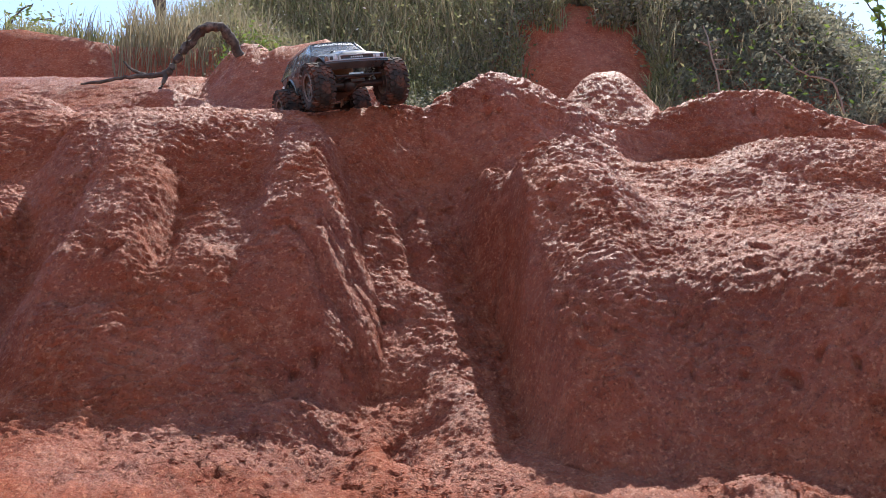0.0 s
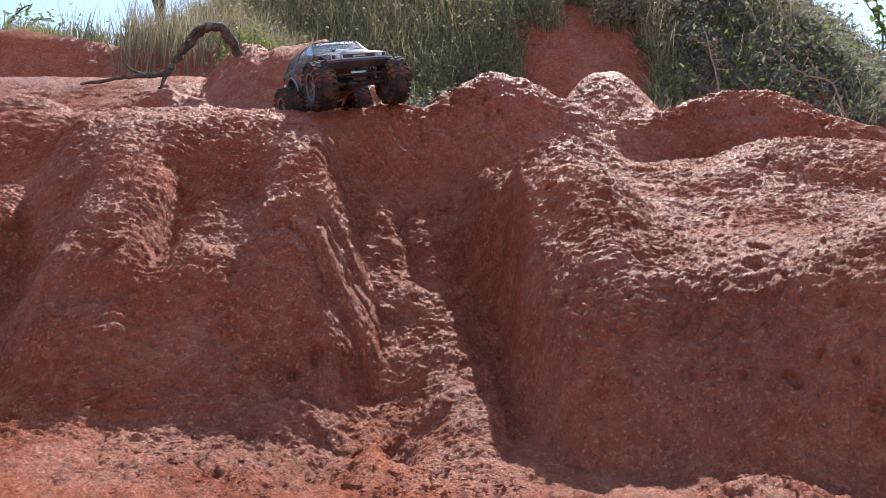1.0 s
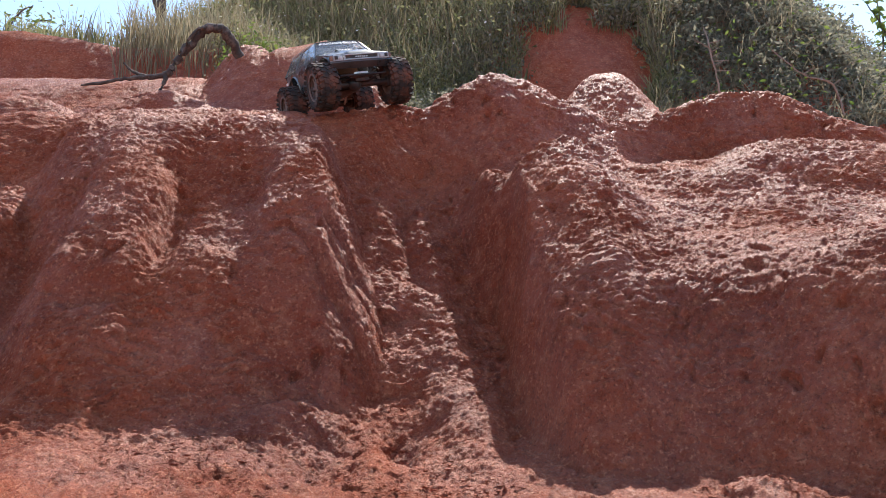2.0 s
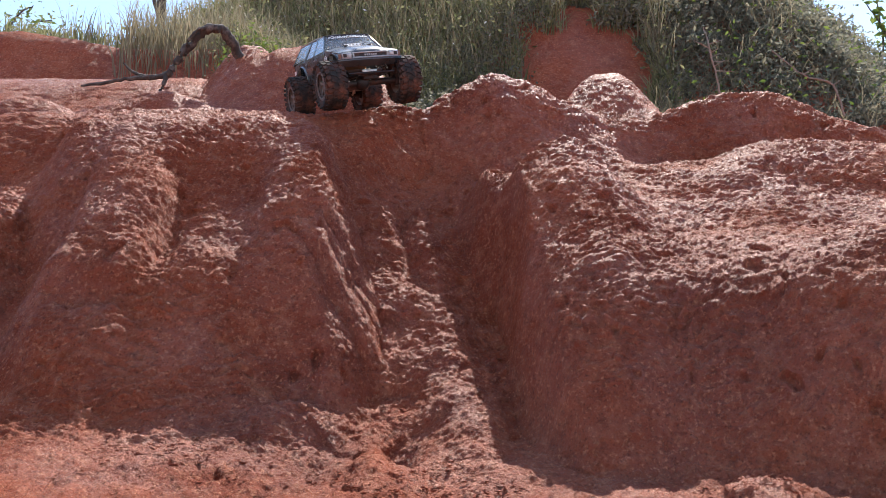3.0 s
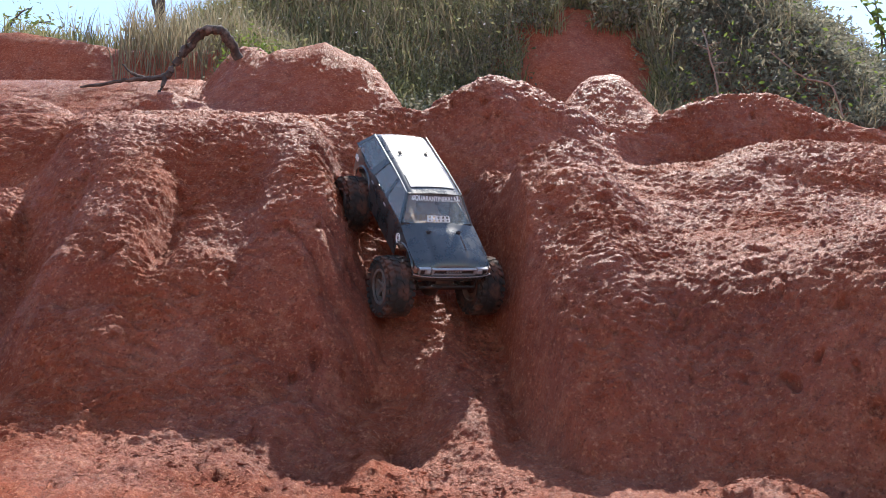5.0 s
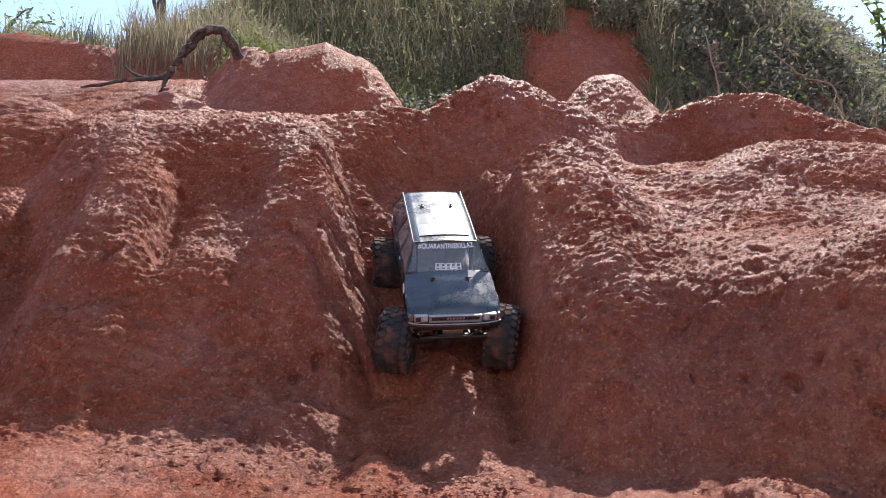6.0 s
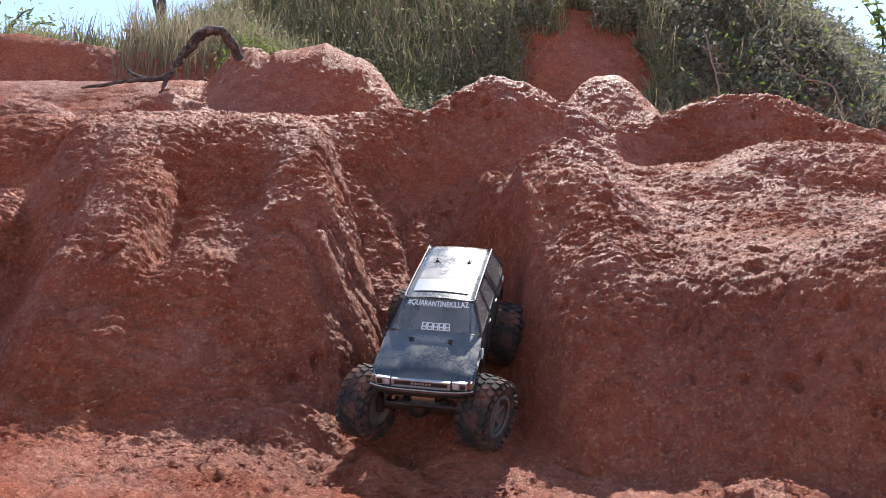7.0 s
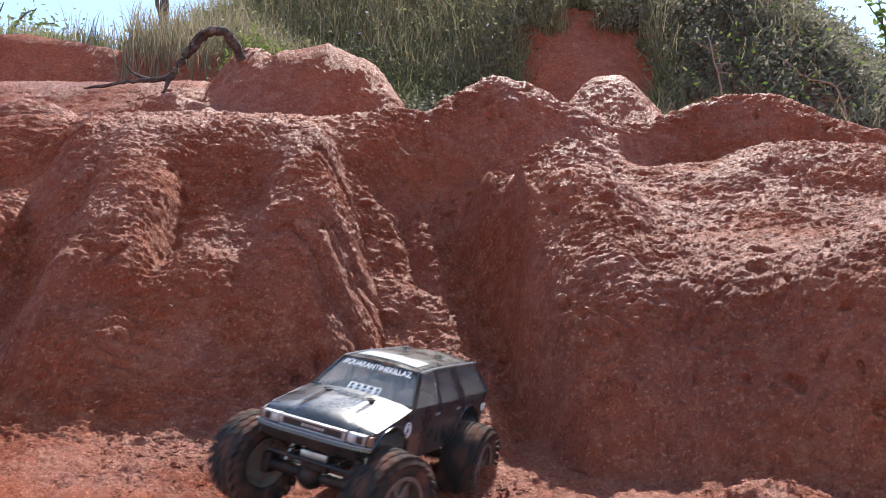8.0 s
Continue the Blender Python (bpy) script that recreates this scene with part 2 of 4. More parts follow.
    z = smax(z, spine(x, y, [(-0.70, 3.12, 1.50), (-0.74, 3.16, 1.52)], 0.08, 1.9, 1.6), 0.04)
    z = smax(z, curve(y, (0, -4), (2.8, 0.7), (3.38, 1.22), (3.50, 1.50), (3.64, 1.78), (4.2, 1.82), (60, 2.5)) - 0.09 * ease(x, -1.9, -1.2) - 0.5 * np.maximum(x + 0.9, 0), 0.06)
    # the overgrown hill
    foot = 3.55 - 0.20 * ease(x, 0.25, 0.6) - 0.15 * ease(x, 0.8, 1.6) - 0.10 * np.exp(-((x - 0.55) / 0.2) ** 2)
    hill = 1.20 + 1.3 * np.minimum(y - foot, 4.45 - foot) + 0.3 * np.maximum(y - 4.45, 0) * (1 - ease(y, 5, 9))
    hill = hill - 0.5 * np.maximum(-0.75 - x, 0) - 0.5 * np.maximum(-0.30 - x, 0) * (1 - ease(y, 3.7, 4.2)) - 0.9 * np.maximum(x - 1.60 + 0.35 * (y - 3.4), 0)
    ragged = x + 0.10 * lattice(np.stack([x * 3, y * 3, x * 0 + 0.5], 1), 51)
    bald = ease(ragged, 0.05, 0.55) * (1 - ease(ragged, 0.68, 1.15)) * (1 - ease(y, 4.1, 4.4))
    hill = hill + bald * (smin(1.20 + 1.75 * (y - 3.40), 1.98 + 0.5 * (y - 3.8), 0.15) - hill)
    hill = np.where(y > 12, hill - 0.3 * (y - 12), hill)
    z = smax(z, hill, 0.15)
    return z


def axis(*runs):
    """Grid lines: runs of (start, stop, step)."""
    return np.unique(np.round(np.concatenate([np.arange(a, b, s) for a, b, s in runs]), 5))


def ground_sheet():
    out = [2.0 * 1.35 ** i for i in range(13)]
    xs = np.concatenate([[-v for v in out[::-1]], axis((-1.98, -1.10, 0.011), (-1.10, 1.25, 0.0032), (1.25, 2.0, 0.011)), out])
    ys = np.concatenate([[-v for v in out[::-1]], axis((-1.9, 0.8, 0.1), (0.8, 1.3, 0.02), (1.3, 1.46, 0.0045), (1.46, 2.30, 0.0021), (2.30, 2.62, 0.0029), (2.62, 3.0, 0.0045), (3.0, 4.2, 0.009), (4.2, 6.0, 0.04)), [4 + v for v in out]])
    gx, gy = np.meshgrid(xs, ys)
    x, y = gx.ravel(), gy.ravel()
    e = 0.004
    z = land(x, y)
    nx, ny = -(land(x + e, y) - land(x - e, y)) / (2 * e), -(land(x, y + e) - land(x, y - e)) / (2 * e)
    ln = np.sqrt(nx * nx + ny * ny + 1)
    nrm = np.stack([nx / ln, ny / ln, 1 / ln], 1)
    p = np.stack([x, y, z], 1)
    fade = 1 - ease(np.hypot(x, y - 2), 6, 12)
    flat = ease(nrm[:, 2], 0.25, 0.6)
    lumps = 0.015 * lattice(p * 4.0, 1) + 0.009 * lattice(p * 9.5, 2) + 0.0055 * lattice(p * 21, 19) + 0.045 * ease(y, 3.15, 3.4) * lattice(p * 3.3, 16)
    rugged = np.clip(0.6 + 1.3 * lattice(p * 3.7, 11), 0.12, 1.15)
    warp = p + 0.020 * np.stack([lattice(p * 14, 31), lattice(p * 14, 32), lattice(p * 14, 33)], 1)
    flakes = np.abs(lattice(warp * np.array((15, 27, 30)), 3))
    chips = np.abs(lattice(warp * np.array((36, 62, 70)), 8))
    crust = np.abs(lattice(warp * np.array((26, 44, 20)), 14))
    grit = 0.0032 * lattice(p * 52, 4) + 0.0046 * np.abs(lattice(p * 105, 5))
    pits = -0.013 * ease(lattice(warp * 29, 6), 0.36, 0.58) * ease(lattice(p * 5, 15), -0.3, 0.3) - 0.004 * ease(lattice(warp * 62, 26), 0.30, 0.7)
    step = p[:, 2] * 34 + p[:, 1] * 8 + 1.6 * lattice(p * 7, 9) + 0.8 * lattice(p * 22, 10)
    ledge = 0.0115 * (step - np.floor(step) - 0.5) * np.clip(0.5 + 1.2 * lattice(p * 6.5, 12), 0, 1)
    crumb = 0.0042 * np.abs(lattice(warp * 62, 17)) + 0.0046 * np.abs(lattice(warp * 120, 18))
    d = lumps + (0.45 + 0.55 * flat) * rugged * (0.0058 * (0.5 - 1.5 * flakes) + 0.0065 * (1.4 * chips - 0.4) + 0.0045 * (1.4 * crust - 0.4) + 1.1 * ledge) + (0.6 + 0.4 * flat) * grit + crumb + pits
    d = d * (1 - 0.6 * ease(y, 2.70, 2.92)) * (0.25 + 0.75 * ease(nrm[:, 2], 0.15, 0.38))
    p = p + nrm * (d * fade)[:, None]
    nxs, nys = len(xs), len(ys)
    i = (np.arange(nys - 1)[:, None] * nxs + np.arange(nxs - 1)[None, :]).ravel()
    quads = np.stack([i, i + 1, i + nxs + 1, i + nxs], 1)
    me = bpy.data.meshes.new("ground")
    me.vertices.add(len(p))
    me.vertices.foreach_set("co", p.ravel())
    me.loops.add(quads.size)
    me.loops.foreach_set("vertex_index", quads.ravel())
    me.polygons.add(len(quads))
    me.polygons.foreach_set("loop_start", np.arange(0, quads.size, 4))
    me.update(calc_edges=True)
    me.polygons.foreach_set("use_smooth", np.ones(len(quads), bool))
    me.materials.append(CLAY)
    return tagged(new("ground", me), "eroded red clay slope with gullies and humps", "ground", kind="structure")


ground = ground_sheet()


# ---- building helpers ----
def part(name, bm, material, parent, label="", smooth=True):
    """Links a bmesh as one mesh object under a thing or a part."""
    me = bpy.data.meshes.new(name)
    bmesh.ops.recalc_face_normals(bm, faces=bm.faces)
    bm.to_mesh(me)
    bm.free()
    me.materials.append(material)
    if smooth:
        me.polygons.foreach_set("use_smooth", np.ones(len(me.polygons), bool))
        me.set_sharp_from_angle(angle=radians(38))
    ob = new(name, me)
    ob.parent = parent
    return tagged(ob, label)


def box(bm, lo, hi, bevel=0.0, m=None):
    made = bmesh.ops.create_cube(bm, size=1.0)["verts"]
    for v in made:
        v.co = Vector([lo[i] + (v.co[i] + 0.5) * (hi[i] - lo[i]) for i in range(3)])
    if bevel:
        edges = list({e for v in made for e in v.link_edges})
        made = list({v for f in bmesh.ops.bevel(bm, geom=edges, offset=bevel, segments=2, affect="EDGES", profile=0.5)["faces"] for v in f.verts} | {v for v in made if v.is_valid})
    if m:
        bmesh.ops.transform(bm, matrix=m, verts=[v for v in made if v.is_valid])
    return bm


def tube(bm, pts, radii, n=8, close=True):
    """A round bar through pts; radii: one number or one a point."""
    pts = [Vector(p) for p in pts]
    radii = radii if isinstance(radii, (list, tuple)) else [radii] * len(pts)
    rings = []
    for i, p in enumerate(pts):
        way = (pts[min(i + 1, len(pts) - 1)] - pts[max(i - 1, 0)]).normalized()
        side = way.cross(Vector((0, 0, 1)) if abs(way.z) < 0.9 else Vector((1, 0, 0))).normalized()
        up = side.cross(way)
        rings.append([bm.verts.new(p + radii[i] * (math.cos(a) * side + math.sin(a) * up)) for a in [2 * math.pi * k / n for k in range(n)]])
    for a, b in zip(rings, rings[1:]):
        for k in range(n):
            bm.faces.new((a[k], a[(k + 1) % n], b[(k + 1) % n], b[k]))
    if close:
        bm.faces.new(rings[0][::-1])
        bm.faces.new(rings[-1])
    return bm


def lathe(bm, profile, n=32):
    """Turns a closed profile of (x, radius) round the x axis."""
    rings = [[bm.verts.new((x, r * math.cos(2 * math.pi * k / n), r * math.sin(2 * math.pi * k / n))) for k in range(n)] for x, r in profile]
    for a, b in zip(rings, rings[1:] + rings[:1]):
        for k in range(n):
            bm.faces.new((a[k], a[(k + 1) % n], b[(k + 1) % n], b[k]))
    return bm


def sheet(bm, rows, thick):
    """A curved panel through rows of points, thick metres deep."""
    vs = [[bm.verts.new(p) for p in r] for r in rows]
    faces = [bm.faces.new((vs[i][j], vs[i][j + 1], vs[i + 1][j + 1], vs[i + 1][j])) for i in range(len(vs) - 1) for j in range(len(vs[0]) - 1)]
    bmesh.ops.recalc_face_normals(bm, faces=faces)
    bmesh.ops.solidify(bm, geom=faces, thickness=thick)
    return bm


def slab(bm, corners, thick):
    return sheet(bm, [[corners[0], corners[1]], [corners[3], corners[2]]], thick)


# ---- the radio-controlled truck ----
def paint(name):
    s = Shader(name)
    film, specks, streak = s.noise(22, 5, 0.6), s.noise(240, 4, 0.7, shift=4), s.noise(70, 5, 0.7, stretch=(1, 0.25, 1), shift=2)
    dusty = s.mix(0.3, s.ramp(film, (0.42, 0.1), (0.75, 0.9)), s.ramp(specks, (0.50, 0.0), (0.72, 1.0)))
    colour = s.mix(s.mix(0.28, (0.0, 0.0, 0.0), dusty), (0.010, 0.015, 0.019), (0.34, 0.28, 0.25))
    s.put(Base_Color=colour, Roughness=s.mix(0.6, s.ramp(streak, (0.3, 0.32), (0.7, 0.58)), dusty), Specular_IOR_Level=0.6, Coat_Weight=0.55, Coat_Roughness=0.10)
    return s.bump((specks, 0.25, 0.0006)).mat


def glazing(name):
    s = Shader(name)
    film = s.noise(45, 5, 0.65)
    s.put(Base_Color=(0.86, 0.86, 0.85), Transmission_Weight=0.93, IOR=1.45, Roughness=s.ramp(film, (0.4, 0.02), (0.75, 0.18)), Specular_IOR_Level=0.5)
    return s.mat


PAINT, GLASS = paint("dark_blue_paint"), glazing("clear_plastic")
BLACK = plain("black_plastic", (0.016, 0.016, 0.017), 0.45, grime=0.45)
RUBBER = plain("tyre_rubber", (0.024, 0.021, 0.019), 0.8, grime=0.95, scale=30)
STEEL = plain("brushed_steel", (0.55, 0.54, 0.52), 0.32, 1.0, grime=0.5)
RIM = plain("dusty_rim", (0.20, 0.18, 0.165), 0.5, 0.5, grime=0.9)
SILVER = plain("silver_trim", (0.42, 0.42, 0.43), 0.35, 0.6, grime=0.3)
LAMP = plain("lamp_lens", (0.55, 0.56, 0.58), 0.15, 0.2, grime=0.2)
AMBER = plain("amber_lens", (0.24, 0.13, 0.09), 0.25, grime=0.4)
WHITE = plain("white_vinyl", (0.82, 0.82, 0.82), 0.45, grime=0.15, scale=120)
ROOFPANE = plain("grey_film", (0.34, 0.36, 0.38), 0.28, grime=0.45, scale=90)
INNER = plain("dusty_grey_plastic", (0.26, 0.22, 0.20), 0.7)
TAN = plain("tan_plastic", (0.34, 0.20, 0.11), 0.6)
SPRING = plain("red_spring", (0.35, 0.03, 0.02), 0.4)

ROOF_Z, BELT_Z, SILL_Z, AXLE_Y, REAR_Y, TYRE_R, HUB_Z, TRACK = 0.243, 0.190, 0.117, 0.160, -0.152, 0.067, 0.084, 0.108


def flank(z):
    """Half the body's width at a height."""
    return 0.088 + 0.002 * math.sin((z - 0.12) * 30) if z < BELT_Z else 0.0885 - 0.022 * (z - BELT_Z) / (0.240 - BELT_Z)


def sill(y):
    """The lower edge of the side, with its wheel arches."""
    z = SILL_Z + (0.012 if y > 0.19 else 0)
    for cy in (AXLE_Y - 0.012, REAR_Y - 0.005):
        d = abs(y - cy)
        if d < 0.058:
            z = max(z, 0.120 + math.sqrt(0.058 ** 2 - d * d) * 0.98)
    return z


def belt(y):
    """The upper edge of the side: the bonnet's edge, then the waistline."""
    if y > 0.083:
        return 0.1935 - (y - 0.083) * 0.195
    return BELT_Z + 0.0035 * (y + 0.25) / 0.33


def build_truck():
    truck = new("toy_truck")
    tagged(truck, "dusty dark blue radio-controlled off-road truck on huge knobbly tyres", "toy truck")
    # sides
    for side in (-1, 1):
        bm = bmesh.new()
        ys = [0.205 - 0.46 * i / 92 for i in range(93)]
        rows = []
        for k in range(6):
            row = []
            for y in ys:
                lo, hi = sill(y), belt(y)
                z = lo + (hi - lo) * k / 5
                nose = 0.006 * max(0, (y - 0.16) / 0.045) ** 2 + 0.008 * max(0, (-0.20 - y) / 0.055) ** 2
                crease = 0.0015 * math.exp(-((z - 0.160) / 0.006) ** 2)
                lip = 0.003 * (k == 0 and lo > SILL_Z + 0.013)
                row.append((side * (flank(z) - nose + crease + lip), y, z))
            rows.append(row)
        sheet(bm, rows, 0.0016)
        side_panel = part("side_panel", bm, PAINT, truck)
        # pillars: (waist front, waist rear, roof front, roof rear)
        for nm, a, b, c, d in (("front_pillar", 0.082, 0.070, 0.030, 0.020), ("door_pillar", -0.020, -0.032, -0.024, -0.033), ("rear_pillar", -0.112, -0.136, -0.094, -0.116), ("tail_pillar", -0.243, -0.255, -0.210, -0.219)):
            bm = bmesh.new()
            zs = [belt(0) + (0.2395 - belt(0)) * i / 4 for i in range(5)]
            slab_rows = [[(side * (flank(z) + 0.0006), a + (c - a) * i / 4, z), (side * (flank(z) + 0.0006), b + (d - b) * i / 4, z)] for i, z in enumerate(zs)]
            sheet(bm, slab_rows, 0.0030)
            part(nm, bm, PAINT, truck)
        for nm, a, b, c, d in (("side_window", 0.070, -0.020, 0.020, -0.024), ("side_window", -0.032, -0.112, -0.033, -0.094), ("quarter_window", -0.136, -0.243, -0.116, -0.210)):
            bm = bmesh.new()
            z0, z1 = belt(0), 0.2395
            sheet(bm, [[(side * (flank(z0) - 0.001), a, z0), (side * (flank(z0) - 0.001), b, z0)], [(side * (flank(z1) - 0.001), c, z1), (side * (flank(z1) - 0.001), d, z1)]], 0.0008)
            part(nm, bm, GLASS, truck, "clear scratched plastic window pane").visible_shadow = False
        for y in (-0.012, -0.102):
            bm = box(bmesh.new(), (side * 0.0895 - 0.002, y - 0.010, 0.176), (side * 0.0895 + 0.002, y + 0.004, 0.1795), 0.0008)
            part("door_handle", bm, SILVER, side_panel, "small chrome door handle")
        for y in (0.084, -0.026, -0.122):
            bm = box(bmesh.new(), (side * 0.0893 - 0.0012, y - 0.0006, 0.132), (side * 0.0893 + 0.0012, y + 0.0006, 0.187))
            part("door_seam", bm, BLACK, side_panel)
        # round sticker on the wing, small bars at the tail
        bm = bmesh.new()
        for r in (0.0105, 0.0060):
            pts = [(side * 0.0915, 0.096 + r * math.cos(a), 0.166 + r * math.sin(a)) for a in [k * math.pi / 12 for k in range(25)]]
            tube(bm, pts, 0.0010, 5)
        for k in range(3):
            a = k * 2.1 + 0.4
            tube(bm, [(side * 0.0915, 0.096 + 0.004 * math.cos(a), 0.166 + 0.004 * math.sin(a)), (side * 0.0915, 0.096 + 0.010 * math.cos(a), 0.166 + 0.010 * math.sin(a))], 0.0009, 5)
        part("round_sticker", bm, WHITE, side_panel, "white ring-shaped sticker on the wing")
        bm = bmesh.new()
        for k in range(3):
            box(bm, (side * 0.0890 - 0.0012, -0.222 - k * 0.008, 0.162), (side * 0.0890 + 0.0012, -0.216 - k * 0.008, 0.173))
        part("tail_sticker", bm, WHITE, side_panel, "white lettering bars on the rear wing")
        bm = box(bmesh.new(), (side * 0.071 - 0.005, -0.2555, 0.150), (side * 0.071 + 0.005, -0.2495, 0.182), 0.002)
        part("tail_light", bm, AMBER, truck, "red-brown tail light")
    # roof
    bm = bmesh.new()
    rows = []
    for i in range(23):
        u = i / 22
        y = 0.034 - 0.254 * u
        w = 0.0675 - 0.001 * u
        z0 = 0.2395 + 0.005 * math.sin(min(1, u * 2.2) * math.pi / 2) - 0.006 * max(0, (u - 0.9) / 0.1) ** 2
        row = []
        for j in range(25):
            s = -1 + j / 12
            rib = 0.0012 * math.exp(-((abs(s) - 0.82) / 0.06) ** 2)
            row.append((w * s, y, z0 + 0.0045 * (1 - s * s) + rib - 0.0035 * abs(s) ** 14))
        rows.append(row)
    roof = part("roof", sheet(bm, rows, 0.0018), PAINT, truck, "dark roof panel filmed with dust")
    for s in (-1, 1):
        pts = [(s * 0.0668, 0.026 - 0.240 * i / 10, 0.2400 + 0.004 * math.sin(min(1, i / 4.5) * math.pi / 2)) for i in range(11)]
        part("drip_rail", tube(bmesh.new(), pts, 0.0012, 6), ROOFPANE, roof, "thin worn silver roof edge")
        bm = bmesh.new()
        lathe(bm, [(0.0, 0.0012), (0.008, 0.0012), (0.008, 0.0004), (0.0, 0.0004)], 10)
        bmesh.ops.rotate(bm, matrix=Matrix.Rotation(-math.pi / 2, 3, "Y"), verts=bm.verts)
        bmesh.ops.translate(bm, vec=(s * 0.0325, -0.127, 0.246), verts=bm.verts)
        tube(bm, [(s * 0.0325 - 0.008, -0.125, 0.2515), (s * 0.0325, -0.129, 0.252), (s * 0.0325 + 0.008, -0.125, 0.2515)], 0.0009, 6)
        box(bm, (s * 0.0325 - 0.004, -0.131, 0.2475), (s * 0.0325 + 0.004, -0.123, 0.2495), 0.0008)
        part("body_clip", bm, BLACK, roof, "black body post with a bent clip")
    bm = bmesh.new()
    rows = [[(0.053 * (-1 + j / 4), 0.012 - 0.047 * i / 4, 0.2436 + 0.005 * math.sin(min(1, (0.022 + 0.047 * i / 4) / 0.254 * 2.2) * math.pi / 2) * 0.98 + 0.0045 * (1 - (0.79 * (-1 + j / 4)) ** 2) - 0.0034) for j in range(9)] for i in range(5)]
    part("sunroof", sheet(bm, [[(x, y, z + 0.0012) for x, y, z in r] for r in rows], 0.0010), ROOFPANE, roof, "pale grey sunroof panel")
    # windscreen with its surround and lettering
    def screen(s, u, lift=0.0):
        """A place on the windscreen: s across (-1 to 1), u up (0 to 1)."""
        hw = 0.0835 - 0.0185 * u
        bow = 0.006 * (1 - s * s)
        return Vector((hw * s, 0.080 + bow - 0.050 * u + lift * 0.65, 0.1955 + 0.0435 * u + lift * 0.75))
    bm = sheet(bmesh.new(), [[screen(-1 + j / 6, i / 4) for j in range(13)] for i in range(5)], 0.0009)
    windscreen = part("windscreen", bm, GLASS, truck, "clear dusty plastic windscreen")
    windscreen.visible_shadow = False
    edge = [screen(-1 + j / 6, 0, 0.0006) for j in range(13)] + [screen(1, i / 4, 0.0006) for i in range(1, 5)] + [screen(1 - j / 6, 1, 0.0006) for j in range(1, 13)] + [screen(-1, 1 - i / 4, 0.0006) for i in range(1, 5)]
    part("windscreen_surround", tube(bmesh.new(), edge, 0.0019, 6, close=False), PAINT, truck)
    text = bpy.data.curves.new("lettering", "FONT")
    text.body, text.size, text.align_x, text.extrude, text.offset = "#QUARANTINEKILLAZ", 0.0125, "CENTER", 0.0002, 0.00022
    made = new("lettering", text)
    bpy.context.view_layer.update()
    me = bpy.data.meshes.new_from_object(made.evaluated_get(bpy.context.evaluated_depsgraph_get()))
    bpy.data.objects.remove(made)
    width = max(v.co.x for v in me.vertices) - min(v.co.x for v in me.vertices)
    for v in me.vertices:
        v.co = screen(-v.co.x / width * 1.72, 0.80 + v.co.y * 19.0, 0.0016 + v.co.z)
    me.materials.append(WHITE)
    banner = new("banner", me)
    banner.parent = windscreen
    tagged(banner, "white lettering across the top of the windscreen")
    bm = bmesh.new()
    for k in range(5):
        x0 = 0.30 - 0.135 * k
        box_pts = [(x0, 0.10), (x0 - 0.10, 0.10), (x0 - 0.10, 0.30), (x0, 0.30)]
        tube(bm, [screen(a, b, 0.0010) for a, b in box_pts + box_pts[:1 + k % 2]], 0.0015, 5)
        tube(bm, [screen(x0 - 0.02, 0.185, 0.0010), screen(x0 - 0.09, 0.195, 0.0010)], 0.0014, 5)
    part("windscreen_logo", bm, WHITE, windscreen, "white block-shaped logo low on the windscreen")
    for s in (-1, 1):
        part("wiper", tube(bmesh.new(), [screen(0.05 + 0.42 * s, -0.04, 0.002), screen(-0.28 + 0.42 * s, 0.05, 0.003)], 0.0009, 5), BLACK, windscreen)
    # bonnet
    bm = bmesh.new()
    rows = []
    for i in range(20):
        u = i / 19
        y = 0.086 + 0.117 * u
        row = []
        for j in range(33):
            s = -1 + j / 16
            hw = 0.0885 - 0.0015 * max(0, (u - 0.7) / 0.3) ** 2
            rise = 0.0085 * (1 - abs(s) ** 2.5) + 0.0035 * (1 - ease(abs(s), 0.40, 0.50)) * ease(u, 0.08, 0.35) - 0.0016 * math.exp(-((abs(s) - 0.47) / 0.035) ** 2) * ease(u, 0.1, 0.3)
            row.append((hw * s, y - 0.003 * s * s * u, 0.1935 - (y - 0.083) * 0.19 + rise * (1 - 0.75 * u ** 6) - 0.006 * max(0, (u - 0.9) / 0.1) ** 2))
        rows.append(row)
    bonnet = part("bonnet", sheet(bm, rows, 0.0016), PAINT, truck, "dark blue bonnet with a raised centre")
    for s in (-1, 1):
        bm = bmesh.new()
        tube(bm, [(s * 0.036 - 0.007, 0.118, 0.2000), (s * 0.036, 0.115, 0.2010), (s * 0.036 + 0.007, 0.118, 0.2000)], 0.0009, 6)
        box(bm, (s * 0.036 - 0.0035, 0.113, 0.194), (s * 0.036 + 0.0035, 0.120, 0.2000), 0.0008)
        part("body_clip", bm, BLACK, bonnet, "black body post with a bent clip")
    # front: grille, lamps, bumper
    bm = bmesh.new()
    for lo, hi in (((-0.052, 0.204, 0.1665), (0.052, 0.2115, 0.1695)), ((-0.052, 0.204, 0.1545), (0.052, 0.2115, 0.1575)), ((-0.052, 0.204, 0.1575), (-0.047, 0.2115, 0.1665)), ((0.047, 0.204, 0.1575), (0.052, 0.2115, 0.1665))):
        box(bm, lo, hi, 0.0006)
    grille = part("grille", bm, SILVER, truck, "silver-grey grille surround")
    part("grille_insert", box(bmesh.new(), (-0.0475, 0.203, 0.157), (0.0475, 0.2085, 0.167)), BLACK, grille, "black grille insert")
    bm = bmesh.new()
    for k in range(6):
        box(bm, (-0.018 + k * 0.0062, 0.2085, 0.1600), (-0.0135 + k * 0.0062, 0.2096, 0.1640))
    part("grille_badge", bm, SILVER, grille, "small silver badge bars")
